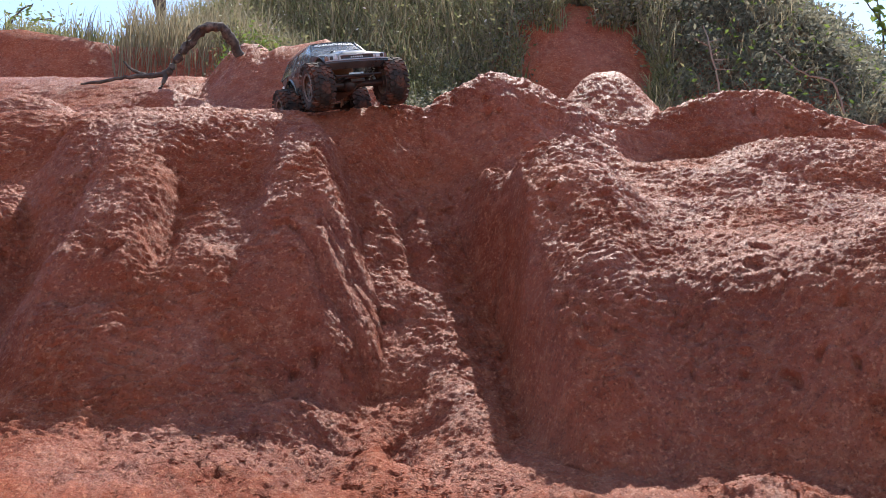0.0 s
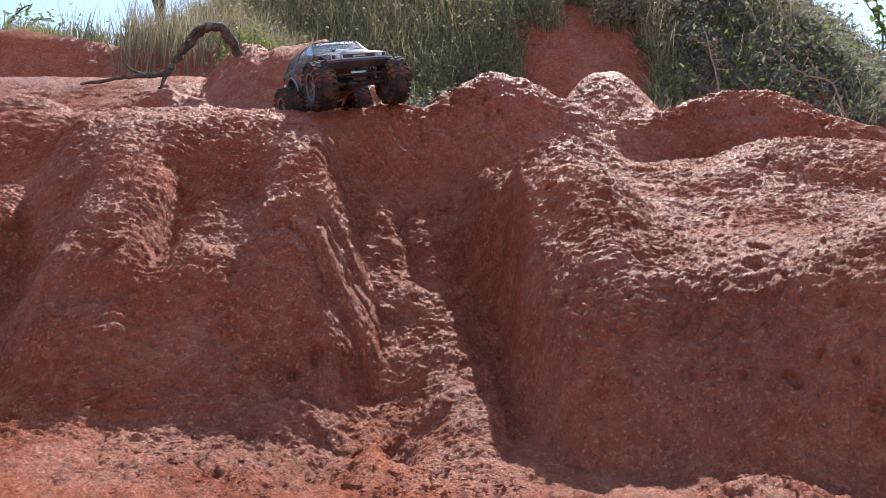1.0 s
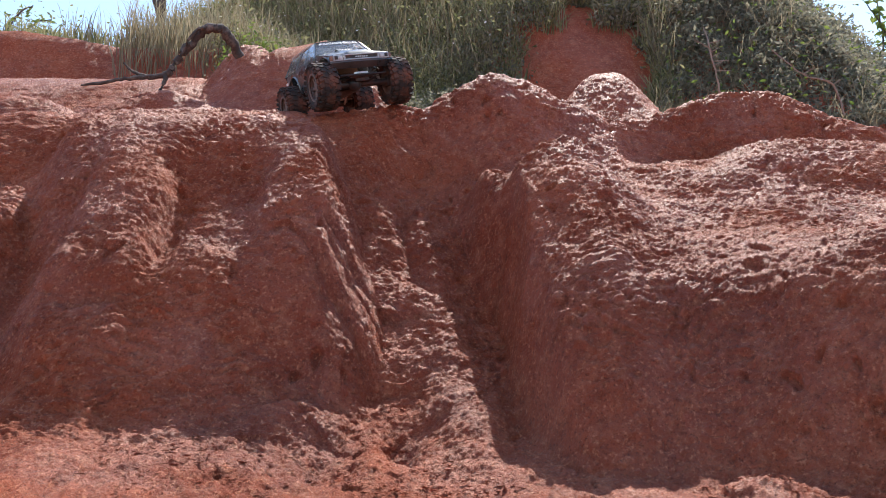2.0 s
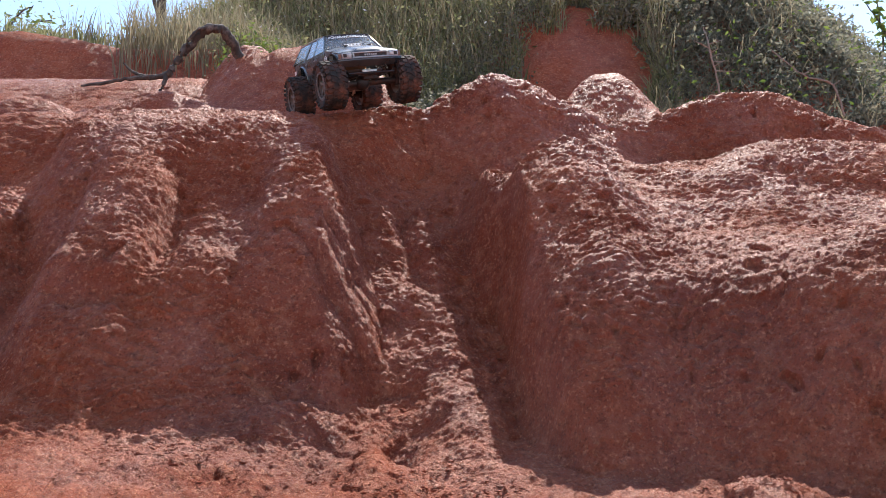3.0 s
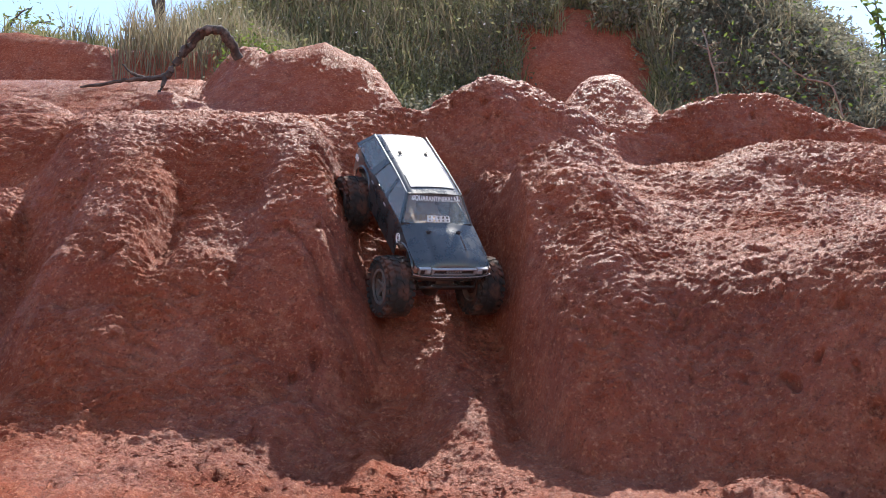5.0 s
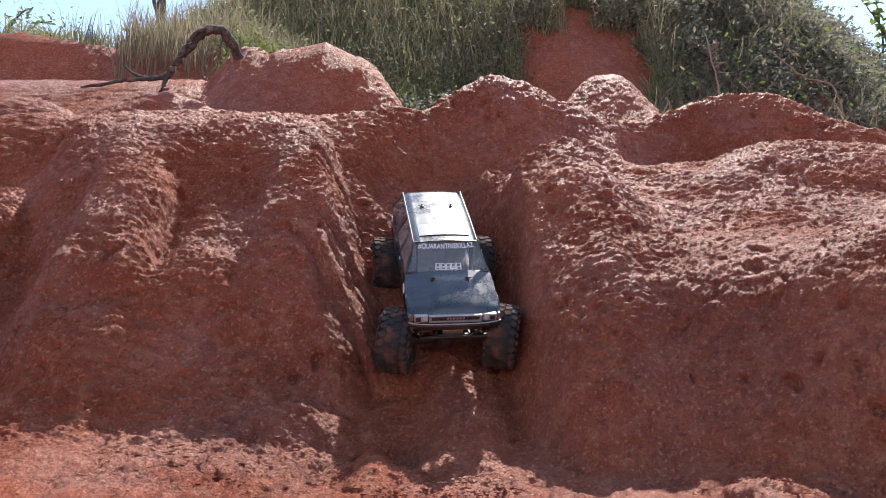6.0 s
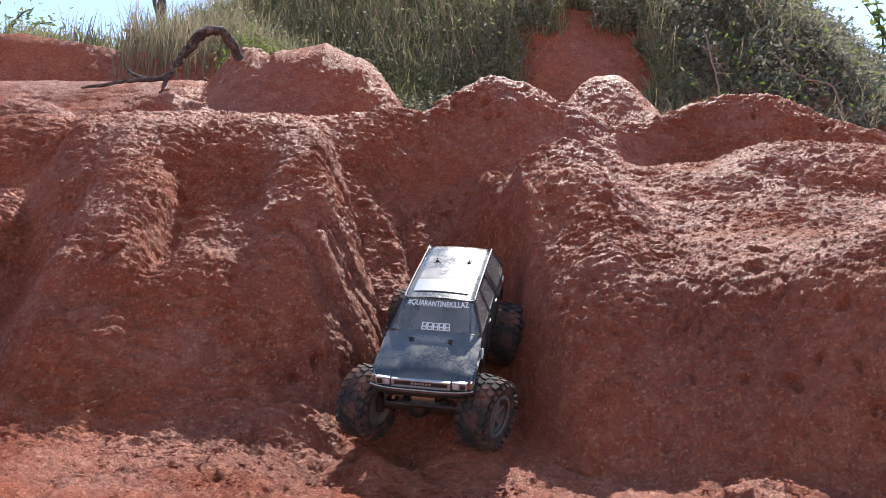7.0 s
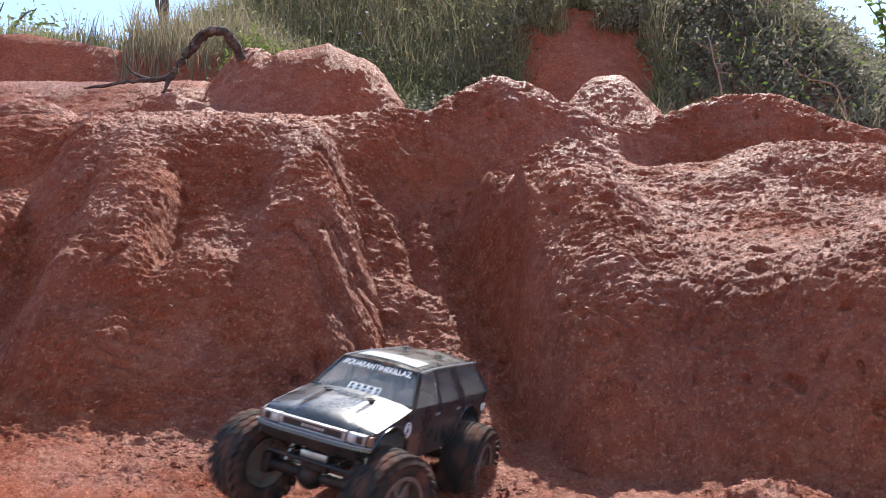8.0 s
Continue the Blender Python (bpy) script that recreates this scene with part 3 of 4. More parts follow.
    for s in (-1, 1):
        bm = box(bmesh.new(), (s * 0.0675 - 0.0135, 0.200, 0.1548), (s * 0.0675 + 0.0135, 0.2090, 0.1692), 0.0012)
        headlight = part("headlight", bm, SILVER, truck, "rectangular headlight with a silver surround")
        for k in (0, 1):
            part("headlight_lens", box(bmesh.new(), (s * (0.0605 + k * 0.0125) - 0.0048, 0.2085, 0.1572), (s * (0.0605 + k * 0.0125) + 0.0048, 0.2102, 0.1668), 0.0010), LAMP if k == 0 else BLACK, headlight)
        part("indicator", box(bmesh.new(), (s * 0.0855 - 0.0035, 0.196, 0.1555), (s * 0.0855 + 0.0035, 0.2050, 0.1685), 0.001), AMBER, truck, "dull corner lamp")
    bm = bmesh.new()
    rows = [[((0.091) * (-1 + j / 8), 0.2150 - 0.011 * abs(-1 + j / 8) ** 4 - dy, z) for j in range(17)] for z, dy in ((0.1540, 0.007), (0.1530, 0.0), (0.1480, -0.001), (0.1400, 0.004), (0.1320, 0.012))]
    bumper = part("bumper", sheet(bm, rows, 0.0020), PAINT, truck, "dark wrap-around front bumper")
    part("bumper_trim", tube(bmesh.new(), [((0.0915) * (-1 + j / 8), 0.2165 - 0.011 * abs(-1 + j / 8) ** 4, 0.1535) for j in range(17)], 0.0012, 6), SILVER, bumper, "thin worn bright bumper edge")
    bm = bmesh.new()
    rows = [[(hw * (-1 + j / 4), y, z) for j in range(9)] for hw, y, z in ((0.066, -0.221, 0.2395), (0.0835, -0.2545, 0.192), (0.081, -0.256, 0.150), (0.080, -0.250, 0.128))]
    tailgate = part("tailgate", sheet(bm, rows, 0.0016), PAINT, truck)
    bm = slab(bmesh.new(), [(-0.056, -0.2262, 0.235), (0.056, -0.2262, 0.235), (0.068, -0.2530, 0.198), (-0.068, -0.2530, 0.198)], 0.0010)
    part("rear_window", bm, GLASS, tailgate)
    # inside: tray, seats, battery
    bm = box(bmesh.new(), (-0.076, -0.235, 0.128), (0.076, 0.09, 0.136), 0.003)
    interior = part("interior_tray", bm, INNER, truck, "dusty grey inner tray")
    for s in (-1, 1):
        bm = box(bmesh.new(), (s * 0.038 - 0.022, -0.06, 0.136), (s * 0.038 + 0.022, -0.015, 0.156), 0.005)
        box(bm, (s * 0.038 - 0.022, -0.075, 0.136), (s * 0.038 + 0.022, -0.060, 0.196), 0.005)
        part("seat", bm, INNER, interior)
    part("battery", box(bmesh.new(), (-0.035, 0.0, 0.136), (0.03, 0.075, 0.165), 0.004), TAN, interior, "tan battery pack")
    part("receiver_box", box(bmesh.new(), (-0.02, -0.20, 0.136), (0.045, -0.12, 0.170), 0.004), INNER, interior)
    bm = bmesh.new()
    for a, b in (((-0.058, 0.03, 0.14), (-0.056, 0.005, 0.232)), ((0.058, 0.03, 0.14), (0.056, 0.005, 0.232)), ((-0.056, 0.005, 0.232), (0.056, 0.005, 0.232)), ((-0.056, 0.005, 0.232), (-0.056, -0.19, 0.234)), ((0.056, 0.005, 0.232), (0.056, -0.19, 0.234))):
        tube(bm, [a, b], 0.0025, 6)
    part("roll_cage", bm, BLACK, interior)
    # chassis
    bm = bmesh.new()
    for s in (-1, 1):
        tube(bm, [(s * 0.034, 0.195, 0.112), (s * 0.034, 0.10, 0.112), (s * 0.036, 0.06, 0.105), (s * 0.036, -0.06, 0.105), (s * 0.034, -0.10, 0.114), (s * 0.034, -0.23, 0.114)], 0.006, 6)
    for y in (0.19, 0.09, 0.0, -0.09, -0.22):
        tube(bm, [(-0.034, y, 0.111), (0.034, y, 0.111)], 0.004, 6)
    box(bm, (-0.030, -0.075, 0.088), (0.030, 0.075, 0.096), 0.004)
    part("chassis_frame", bm, BLACK, truck, "black ladder frame with skid plate")
    bm = box(bmesh.new(), (-0.024, 0.02, 0.096), (0.024, 0.085, 0.128), 0.006)
    part("gearbox", bm, BLACK, truck)
    bm = bmesh.new()
    tube(bm, [(-0.070, 0.188, 0.126), (-0.066, 0.201, 0.114), (0.066, 0.201, 0.114), (0.070, 0.188, 0.126)], 0.0028, 8)
    for s in (-1, 1):
        tube(bm, [(s * 0.034, 0.19, 0.112), (s * 0.034, 0.201, 0.114)], 0.003, 6)
    part("bumper_bar", bm, BLACK, truck, "thin black tube bumper")
    part("servo", box(bmesh.new(), (-0.022, 0.168, 0.098), (0.020, 0.188, 0.122), 0.002), BLACK, truck)
    part("winch_plate", box(bmesh.new(), (-0.020, 0.188, 0.112), (0.022, 0.1905, 0.124), 0.001), STEEL, truck, "bright scuffed metal plate")
    # axles with their links and dampers
    for y, nm in ((AXLE_Y, "front_axle"), (REAR_Y, "rear_axle")):
        k = 1 if y > 0 else -1
        bm = bmesh.new()
        tube(bm, [(-TRACK + 0.018, 0, 0), (TRACK - 0.018, 0, 0)], 0.009, 10)
        bmesh.ops.create_uvsphere(bm, u_segments=14, v_segments=10, radius=0.021, matrix=Matrix.Translation((0.016, 0, 0)))
        for s in (-1, 1):
            box(bm, (s * 0.088 - 0.008, -0.012, -0.014), (s * 0.088 + 0.008, 0.012, 0.016), 0.003)
        axle = part(nm, bm, BLACK, truck, "black axle housing with a round differential")
        axle.location = (0, y, HUB_Z)
        bm = tube(bmesh.new(), [(-0.082, -0.020 * k, 0.010), (0.082, -0.020 * k, 0.006)], 0.0024, 8)
        part("tie_rod", bm, STEEL, axle, "bright steel rod")
        for s in (-1, 1):
            bm = tube(bmesh.new(), [(s * 0.060, 0, -0.004), (s * 0.036, -0.125 * k, 0.028)], 0.0032, 8)
            part("link", bm, STEEL, axle, "bright suspension link")
            bm = tube(bmesh.new(), [(s * 0.066, -0.006 * k, 0.002), (s * 0.056, -0.030 * k, 0.070)], [0.0045, 0.0045], 10)
            damper = part("damper", bm, STEEL, axle, "steel damper")
            n, pts = 7, []
            for i in range(n * 10 + 1):
                u = i / (n * 10)
                c = Vector((s * (0.066 - 0.010 * u), -0.006 * k - 0.024 * k * u, 0.018 + 0.050 * u))
                pts.append(c + Vector((0.0082 * math.cos(u * n * 2 * math.pi), 0.0082 * math.sin(u * n * 2 * math.pi), 0)))
            part("spring", tube(bmesh.new(), pts, 0.0011, 5), BLACK, damper)
    return truck


def build_wheel(parent, name, x, y, side):
    """A wheel of the truck; side 1: its outer face looks to +x."""
    bm = bmesh.new()
    rim_profile = [(-0.022, 0.037), (-0.022, 0.034), (0.004, 0.031), (0.012, 0.030), (0.014, 0.012), (0.020, 0.011), (0.022, 0.004), (0.016, 0.002), (-0.018, 0.002), (-0.018, 0.028), (-0.026, 0.034), (-0.026, 0.037), (0.0, 0.034), (0.026, 0.0375), (0.026, 0.034), (0.022, 0.034), (0.022, 0.037)]
    lathe(bm, rim_profile[:12] + [(0.0, 0.0345), (0.022, 0.0355), (0.022, 0.0335), (0.006, 0.0325), (-0.014, 0.033)], 36)
    wheel = part(name, bm, RIM, parent, "dusty metal wheel with six spokes")
    for k in range(6):
        part("spoke", box(bmesh.new(), (0.010, -0.0045, 0.010), (0.019, 0.0045, 0.034), 0.0015, Matrix.Rotation(k * math.pi / 3, 4, "X")), RIM, wheel)
    bm = bmesh.new()
    section = []
    for k in range(28):
        a = 2 * math.pi * k / 28
        cx, cr = 0.029 * math.copysign(abs(math.cos(a)) ** 0.72, math.cos(a)), 0.0505 + 0.0175 * math.copysign(abs(math.sin(a)) ** 0.75, math.sin(a))
        section.append((cx, cr))
    lathe(bm, section, 48)
    rnd = random.Random(4)
    for k in range(24):
        for row, (u, wide, tall) in enumerate(((-0.0215, 0.0125, 0.0052), (-0.0075, 0.0125, 0.0066), (0.0075, 0.0125, 0.0066), (0.0215, 0.0125, 0.0052))):
            a = 2 * math.pi * (k + (0.5 if row in (1, 3) else 0.0)) / 24
            lug = Matrix.Rotation(a, 4, "X") @ Matrix.Translation((u, 0, 0.0635)) @ Matrix.Rotation(0.35 * (1 if row % 2 else -1), 4, "Z")
            box(bm, (-wide / 2, -0.0054, -0.002), (wide / 2, 0.0054, tall + rnd.uniform(-0.0004, 0.0004)), 0.0, lug)
        for s in (-1, 1):
            lug = Matrix.Rotation(2 * math.pi * (k + 0.25 * s) / 24, 4, "X") @ Matrix.Translation((s * 0.0265, 0, 0.0565)) @ Matrix.Rotation(s * 0.75, 4, "Y")
            box(bm, (-0.003, -0.0045, -0.004), (0.0035, 0.0045, 0.0075), 0.0, lug)
    part("tyre", bm, RUBBER, wheel, "wide knobbly black tyre caked with red dust")
    bm = bmesh.new()
    lathe(bm, [(0.0245, 0.0405), (0.0275, 0.0400), (0.0275, 0.0340), (0.0245, 0.0335)], 36)
    for k in range(12):
        a = 2 * math.pi * k / 12
        box(bm, (0.027, -0.0014, 0.0357), (0.0290, 0.0014, 0.0385), 0.0005, Matrix.Rotation(a, 4, "X"))
    part("beadlock_ring", bm, RIM, wheel, "bolted dull metal ring")
    for o in (wheel, *wheel.children):
        for v in o.data.vertices:
            v.co.y *= TYRE_R / 0.070
            v.co.z *= TYRE_R / 0.070
    if side < 0:
        for o in (wheel, *wheel.children):
            for v in o.data.vertices:
                v.co.x = -v.co.x
            o.data.flip_normals()
    wheel.location = (x, y, HUB_Z)
    return wheel


truck = build_truck()
wheels = [build_wheel(truck, n, sx * TRACK, AXLE_Y if sy > 0 else REAR_Y, sx) for n, sx, sy in (("front_wheel", 1, 1), ("front_wheel", -1, 1), ("rear_wheel", 1, -1), ("rear_wheel", -1, -1))]
axles = [o for o in truck.children if "axle" in o.name]


# ---- plants ----
def stuff_mesh(name, verts, faces, material, label, category):
    me = bpy.data.meshes.new(name)
    me.from_pydata(verts.tolist(), [], faces.tolist())
    me.materials.append(material)
    return tagged(new(name, me), label, category, kind="stuff")


def blades(name, roots, tall, wide, lean, material, label, category, seed=1):
    """Bent, tapering grass blades at roots (n x 3)."""
    r = np.random.RandomState(seed)
    n = len(roots)
    h = tall * r.uniform(0.5, 1.15, n)
    a = r.uniform(0, 2 * np.pi, n)
    out = np.stack([np.cos(a), np.sin(a), np.zeros(n)], 1) * (lean * r.uniform(0.2, 1.0, n))[:, None]
    side = r.uniform(-0.8, 0.8, n) + np.where(np.abs(np.sin(a)) > 0, 0, 0)
    across = np.stack([np.cos(side), np.sin(side), np.zeros(n)], 1)
    verts = []
    for u, w in ((0, 0.8), (0.35, 1.0), (0.7, 0.65)):
        c = roots + out * (u ** 2 * h)[:, None] + np.array((0, 0, 1)) * (u * h * (1 - 0.25 * lean * u))[:, None]
        verts += [c - across * (wide * w / 2), c + across * (wide * w / 2)]
    verts.append(roots + out * h[:, None] + np.array((0, 0, 1)) * (h * (1 - 0.4 * lean))[:, None])
    v = np.stack(verts, 1).reshape(-1, 3)
    i = np.arange(n)[:, None] * 7
    tri = np.concatenate([i + np.array(t) for t in ((0, 1, 3), (0, 3, 2), (2, 3, 5), (2, 5, 4), (4, 5, 6))], 1).reshape(-1, 3)
    return stuff_mesh(name, v, tri, material, label, category)


def leaf_cloud(centres, size, seed=1, droop=0.3):
    """Folded pointed leaves, turned every way: vertices and faces."""
    r = np.random.RandomState(seed)
    n = len(centres)
    d = r.normal(size=(n, 3))
    d[:, 2] = d[:, 2] * 0.6 - droop
    d /= np.linalg.norm(d, axis=1)[:, None]
    s = np.cross(d, r.normal(size=(n, 3)))
    s /= np.linalg.norm(s, axis=1)[:, None]
    up = np.cross(s, d)
    ln = (size * r.uniform(0.5, 1.3, n))[:, None]
    v = np.stack([centres - d * ln * 0.5, centres + s * ln * 0.24 + up * ln * 0.08, centres + d * ln * 0.5, centres - s * ln * 0.24 + up * ln * 0.08, centres], 1).reshape(-1, 3)
    i = np.arange(n)[:, None] * 5
    return v, np.concatenate([i + np.array(t) for t in ((0, 1, 4), (1, 2, 4), (2, 3, 4), (3, 0, 4))], 1).reshape(-1, 3)


def scatter(n, x0, x1, y0, y1, seed, clump=0.0, scale=4.0):
    """Places on the ground in a stretch of the plan, clumped by a noise."""
    r = np.random.RandomState(seed)
    x, y = r.uniform(x0, x1, n), r.uniform(y0, y1, n)
    keep = lattice(np.stack([x * scale, y * scale, x * 0 + seed], 1), seed) > r.uniform(-1.2, 1.2, n) * (1 - clump) - 0.15 + clump * 0.1
    x, y = x[keep], y[keep]
    return np.stack([x, y, land(x, y)], 1)


def hill_plants():
    def bare(p):
        """True where plants grow: outside the bald clay patch."""
        wob = 1.3 * lattice(p * 3.4, 41) + 1.0 * lattice(p * 9.0, 42)
        return ((p[:, 0] - 0.60) / 0.29) ** 2 + ((p[:, 2] - 1.48) / 0.44) ** 2 > 1 + wob

    g = scatter(80000, -2.1, 1.0, 3.35, 4.75, 3)
    g = g[(g[:, 2] > 1.42 + 0.10 * np.sin(g[:, 0] * 6)) & bare(g) & ((g[:, 0] > -0.95) | (g[:, 2] > 1.80))]
    blades("tall_grass", g - np.array((0, 0, 0.03)), 0.21, 0.0048, 0.9, GRASS, "dense tall green grass over the bank", "grass", 1)
    d = scatter(20000, -1.4, 1.0, 3.4, 4.6, 5, 0.2)
    d = d[(d[:, 2] > 1.5) & bare(d)]
    blades("dry_stalks", d, 0.30, 0.0036, 0.45, STRAW, "pale dry stalks among the grass", "grass", 2)
    # low dark leaves at the foot
    r = np.random.RandomState(8)
    low = scatter(30000, -0.90, 0.50, 3.36, 3.95, 7)
    low = low[bare(low)]
    low = low + np.stack([r.normal(0, 0.03, len(low)), -np.abs(r.normal(0, 0.05, len(low))), np.abs(r.normal(0, 0.05, len(low)))], 1)
    v, f = leaf_cloud(low, 0.019, 3)
    stuff_mesh("low_weeds", v, f, VINE, "dark leafy weeds at the foot of the bank", "weeds")
    # creeper over the right part of the hill
    c = scatter(190000, 0.62, 2.5, 3.0, 4.3, 9, 0.0, 6.0)
    c = c[bare(c) & (c[:, 2] > 1.30 + 0.12 * np.sin(c[:, 0] * 7))]
    lump = 0.10 * np.clip(lattice(c * 5.0, 21) + 0.5, 0, 1.3)
    c = c + np.stack([r.normal(0, 0.02, len(c)), -np.abs(r.normal(0, 0.5, len(c))) * lump, np.abs(r.normal(0, 0.8, len(c))) * lump], 1)
    v, f = leaf_cloud(c, 0.026, 5, 0.5)
    stuff_mesh("creeper", v, f, VINE, "dense grey-green creeper hanging over the bank", "creeper")
    k = scatter(70000, 1.25, 2.6, 3.1, 5.2, 43, 0.1, 6.0)
    k = k[k[:, 2] > 1.28]
    k = k + np.stack([np.abs(r.normal(0, 0.05, len(k))), -np.abs(r.normal(0, 0.03, len(k))), np.abs(r.normal(0, 0.05, len(k)))], 1)
    v, f = leaf_cloud(k, 0.024, 15, 0.4)
    stuff_mesh("creeper", v, f, VINE, "dense grey-green creeper on the hill's shoulder", "creeper")
    m = scatter(80000, -2.1, 0.95, 3.3, 4.8, 45)
    m = m[bare(m) & (m[:, 2] > 1.45) & ((m[:, 0] > -0.95) | (m[:, 2] > 1.80))]
    m = m + np.stack([r.normal(0, 0.03, len(m)), -np.abs(r.normal(0, 0.06, len(m))), np.abs(r.normal(0, 0.09, len(m)))], 1)
    v, f = leaf_cloud(m, 0.021, 16, 0.1)
    stuff_mesh("leafy_weeds", v, f, GRASS, "small-leaved weeds among the tall grass", "weeds")
    # creeper leaves caught by sun, the light painted as a brighter leaf colour
    t = scatter(1800, 0.95, 2.3, 3.2, 4.2, 12, 0.3, 5.0)
    t = t[bare(t)] + np.array((0, -0.04, 0.10))
    v, f = leaf_cloud(t + r.normal(0, 0.03, t.shape), 0.026, 6, 0.2)
    stuff_mesh("sunlit_leaves", v, f, LEAF, "creeper leaves coloured brighter yellow-green as if sunlit", "leaves")
    s = scatter(5000, 0.6, 2.2, 3.1, 4.0, 13, 0.2)
    s = s[bare(s)]
    blades("dry_creeper_stems", s + np.array((0, -0.06, 0.0)), 0.13, 0.0028, 1.3, STRAW, "thin dry stems in the creeper", "stems", 4)
    w = scatter(9000, -1.75, -0.60, 3.05, 4.2, 15)
    w = w[(w[:, 2] > 1.84) | ((w[:, 0] > -0.86) & (w[:, 2] > 1.42))]
    v, f = leaf_cloud(w + np.abs(r.normal(0, 0.05, w.shape)) * np.array((0, 0, 1)), 0.022, 9, 0.0)
    stuff_mesh("bank_weeds", v, f, LEAF, "light green weeds along the bank's edge", "weeds")
    e = scatter(900, -2.1, -1.15, 3.66, 3.95, 17, 0.35, 3.0)
    blades("edge_grass", e, 0.11, 0.005, 0.7, GRASS, "short grass tufts on the bank's edge", "grass", 6)
    e = scatter(220, -1.7, -1.1, 3.66, 3.95, 19, 0.1, 3.0)
    blades("edge_stalks", e, 0.20, 0.0035, 0.35, STRAW, "thin dry stalks on the bank's edge", "grass", 7)
    fl = scatter(170, -0.95, 0.3, 3.5, 4.1, 23)
    fl = fl[(fl[:, 2] > 1.55)] + np.array((0, -0.06, 0.18))
    v, f = leaf_cloud(fl + r.normal(0, 0.05, fl.shape), 0.016, 11)
    stuff_mesh("seed_heads", v, f, WHITE, "tiny white seed heads in the grass", "seed heads")


def limb(bm, pts, r0, r1, n=7, wobble=0.0, seed=0):
    """A tapering, slightly crooked limb through pts."""
    rnd = random.Random(seed)
    p = [Vector(q) for q in pts]
    p = [p[0] * 2 - p[1], *p, p[-1] * 2 - p[-2]]
    fine = []
    for a, b, c, d in zip(p, p[1:], p[2:], p[3:]):
        for k in range(5):
            t = k / 5
            q = 0.5 * (2 * b + (c - a) * t + (2 * a - 5 * b + 4 * c - d) * t * t + (3 * b - a - 3 * c + d) * t ** 3)
            fine.append(q + Vector([rnd.uniform(-wobble, wobble) for _ in range(3)]) * 0.5)
    fine.append(p[-2])
    m = len(fine) - 1
    return tube(bm, fine, [(r0 + (r1 - r0) * i / m) * rnd.uniform(0.88, 1.12) * (1 + 0.10 * math.sin(i * 0.7 + seed)) for i in range(m + 1)], n)


def dead_root():
    """The weathered branch that arches over the terrace."""
    root = new("dead_branch")
    tagged(root, "weathered dark dead branch arching over the clay", "branch")
    bm = limb(bmesh.new(), [(-0.735, 3.06, 1.43), (-0.764, 3.01, 1.478), (-0.790, 2.98, 1.512), (-0.835, 2.97, 1.513), (-0.880, 2.98, 1.487), (-0.925, 2.98, 1.430), (-0.966, 2.98, 1.364), (-0.996, 2.98, 1.335)], 0.020, 0.012, 10, 0.010, 3)
    part("trunk", bm, BARK, root)
    bm = limb(bmesh.new(), [(-0.990, 2.98, 1.34), (-1.05, 2.96, 1.328), (-1.12, 2.95, 1.318), (-1.20, 2.94, 1.302), (-1.27, 2.94, 1.292)], 0.011, 0.004, 8, 0.006, 4)
    part("limb", bm, BARK, root)
    bm = limb(bmesh.new(), [(-1.05, 2.98, 1.335), (-1.10, 2.97, 1.352), (-1.135, 2.97, 1.385)], 0.007, 0.003, 7, 0.003, 5)
    part("limb", bm, BARK, root)
    bm = limb(bmesh.new(), [(-0.985, 2.98, 1.345), (-0.99, 2.97, 1.31), (-1.005, 2.97, 1.27)], 0.009, 0.006, 7, 0.003, 6)
    part("limb", bm, BARK, root)
    bm = limb(bmesh.new(), [(-0.835, 2.965, 1.515), (-0.865, 2.955, 1.505), (-0.895, 2.955, 1.475), (-0.93, 2.96, 1.41)], 0.008, 0.005, 7, 0.005, 7)
    part("limb", bm, BARK, root)
    return root


def shrub(name, label, base, stems, leaf_size, count, seed):
    """A thin shrub: stems as point lists, leaves along their outer halves."""
    ob = new(name)
    ob.location = base
    tagged(ob, label, "shrub")
    rnd = np.random.RandomState(seed)
    spots = []
    for k, pts in enumerate(stems):
        part("stem", limb(bmesh.new(), pts, 0.010, 0.0025, 6, 0.008, seed + k), BARK, ob)
        for _ in range(count):
            u = rnd.uniform(0.45, 1.0) * (len(pts) - 1)
            i = min(int(u), len(pts) - 2)
            spots.append(np.array(Vector(pts[i]).lerp(Vector(pts[i + 1]), u - i)) + rnd.normal(0, 0.022, 3))
    v, f = leaf_cloud(np.array(spots), leaf_size, seed, 0.1)
    me = bpy.data.meshes.new("foliage")
    me.from_pydata(v.tolist(), [], f.tolist())
    me.materials.append(LEAF)
    leaves = new("foliage", me)
    leaves.parent = ob
    return ob


def twig(pts, spines, seed):
    ob = new("dry_twig")
    tagged(ob, "bare pale dry twig hanging on the creeper", "twig", "dry twigs")
    part("stem", limb(bmesh.new(), pts, 0.0040, 0.002, 6, 0.006, seed), TWIG, ob)
    rnd = random.Random(seed)
    for k in range(spines):
        p = Vector(pts[1]).lerp(Vector(pts[2]), k / max(1, spines - 1))
        part("side_twig", limb(bmesh.new(), [p, p + Vector((rnd.uniform(0.02, 0.07) * rnd.choice((1, 1, -1)), -0.01, rnd.uniform(-0.01, 0.03)))], 0.002, 0.0010, 5), TWIG, ob)
    return ob


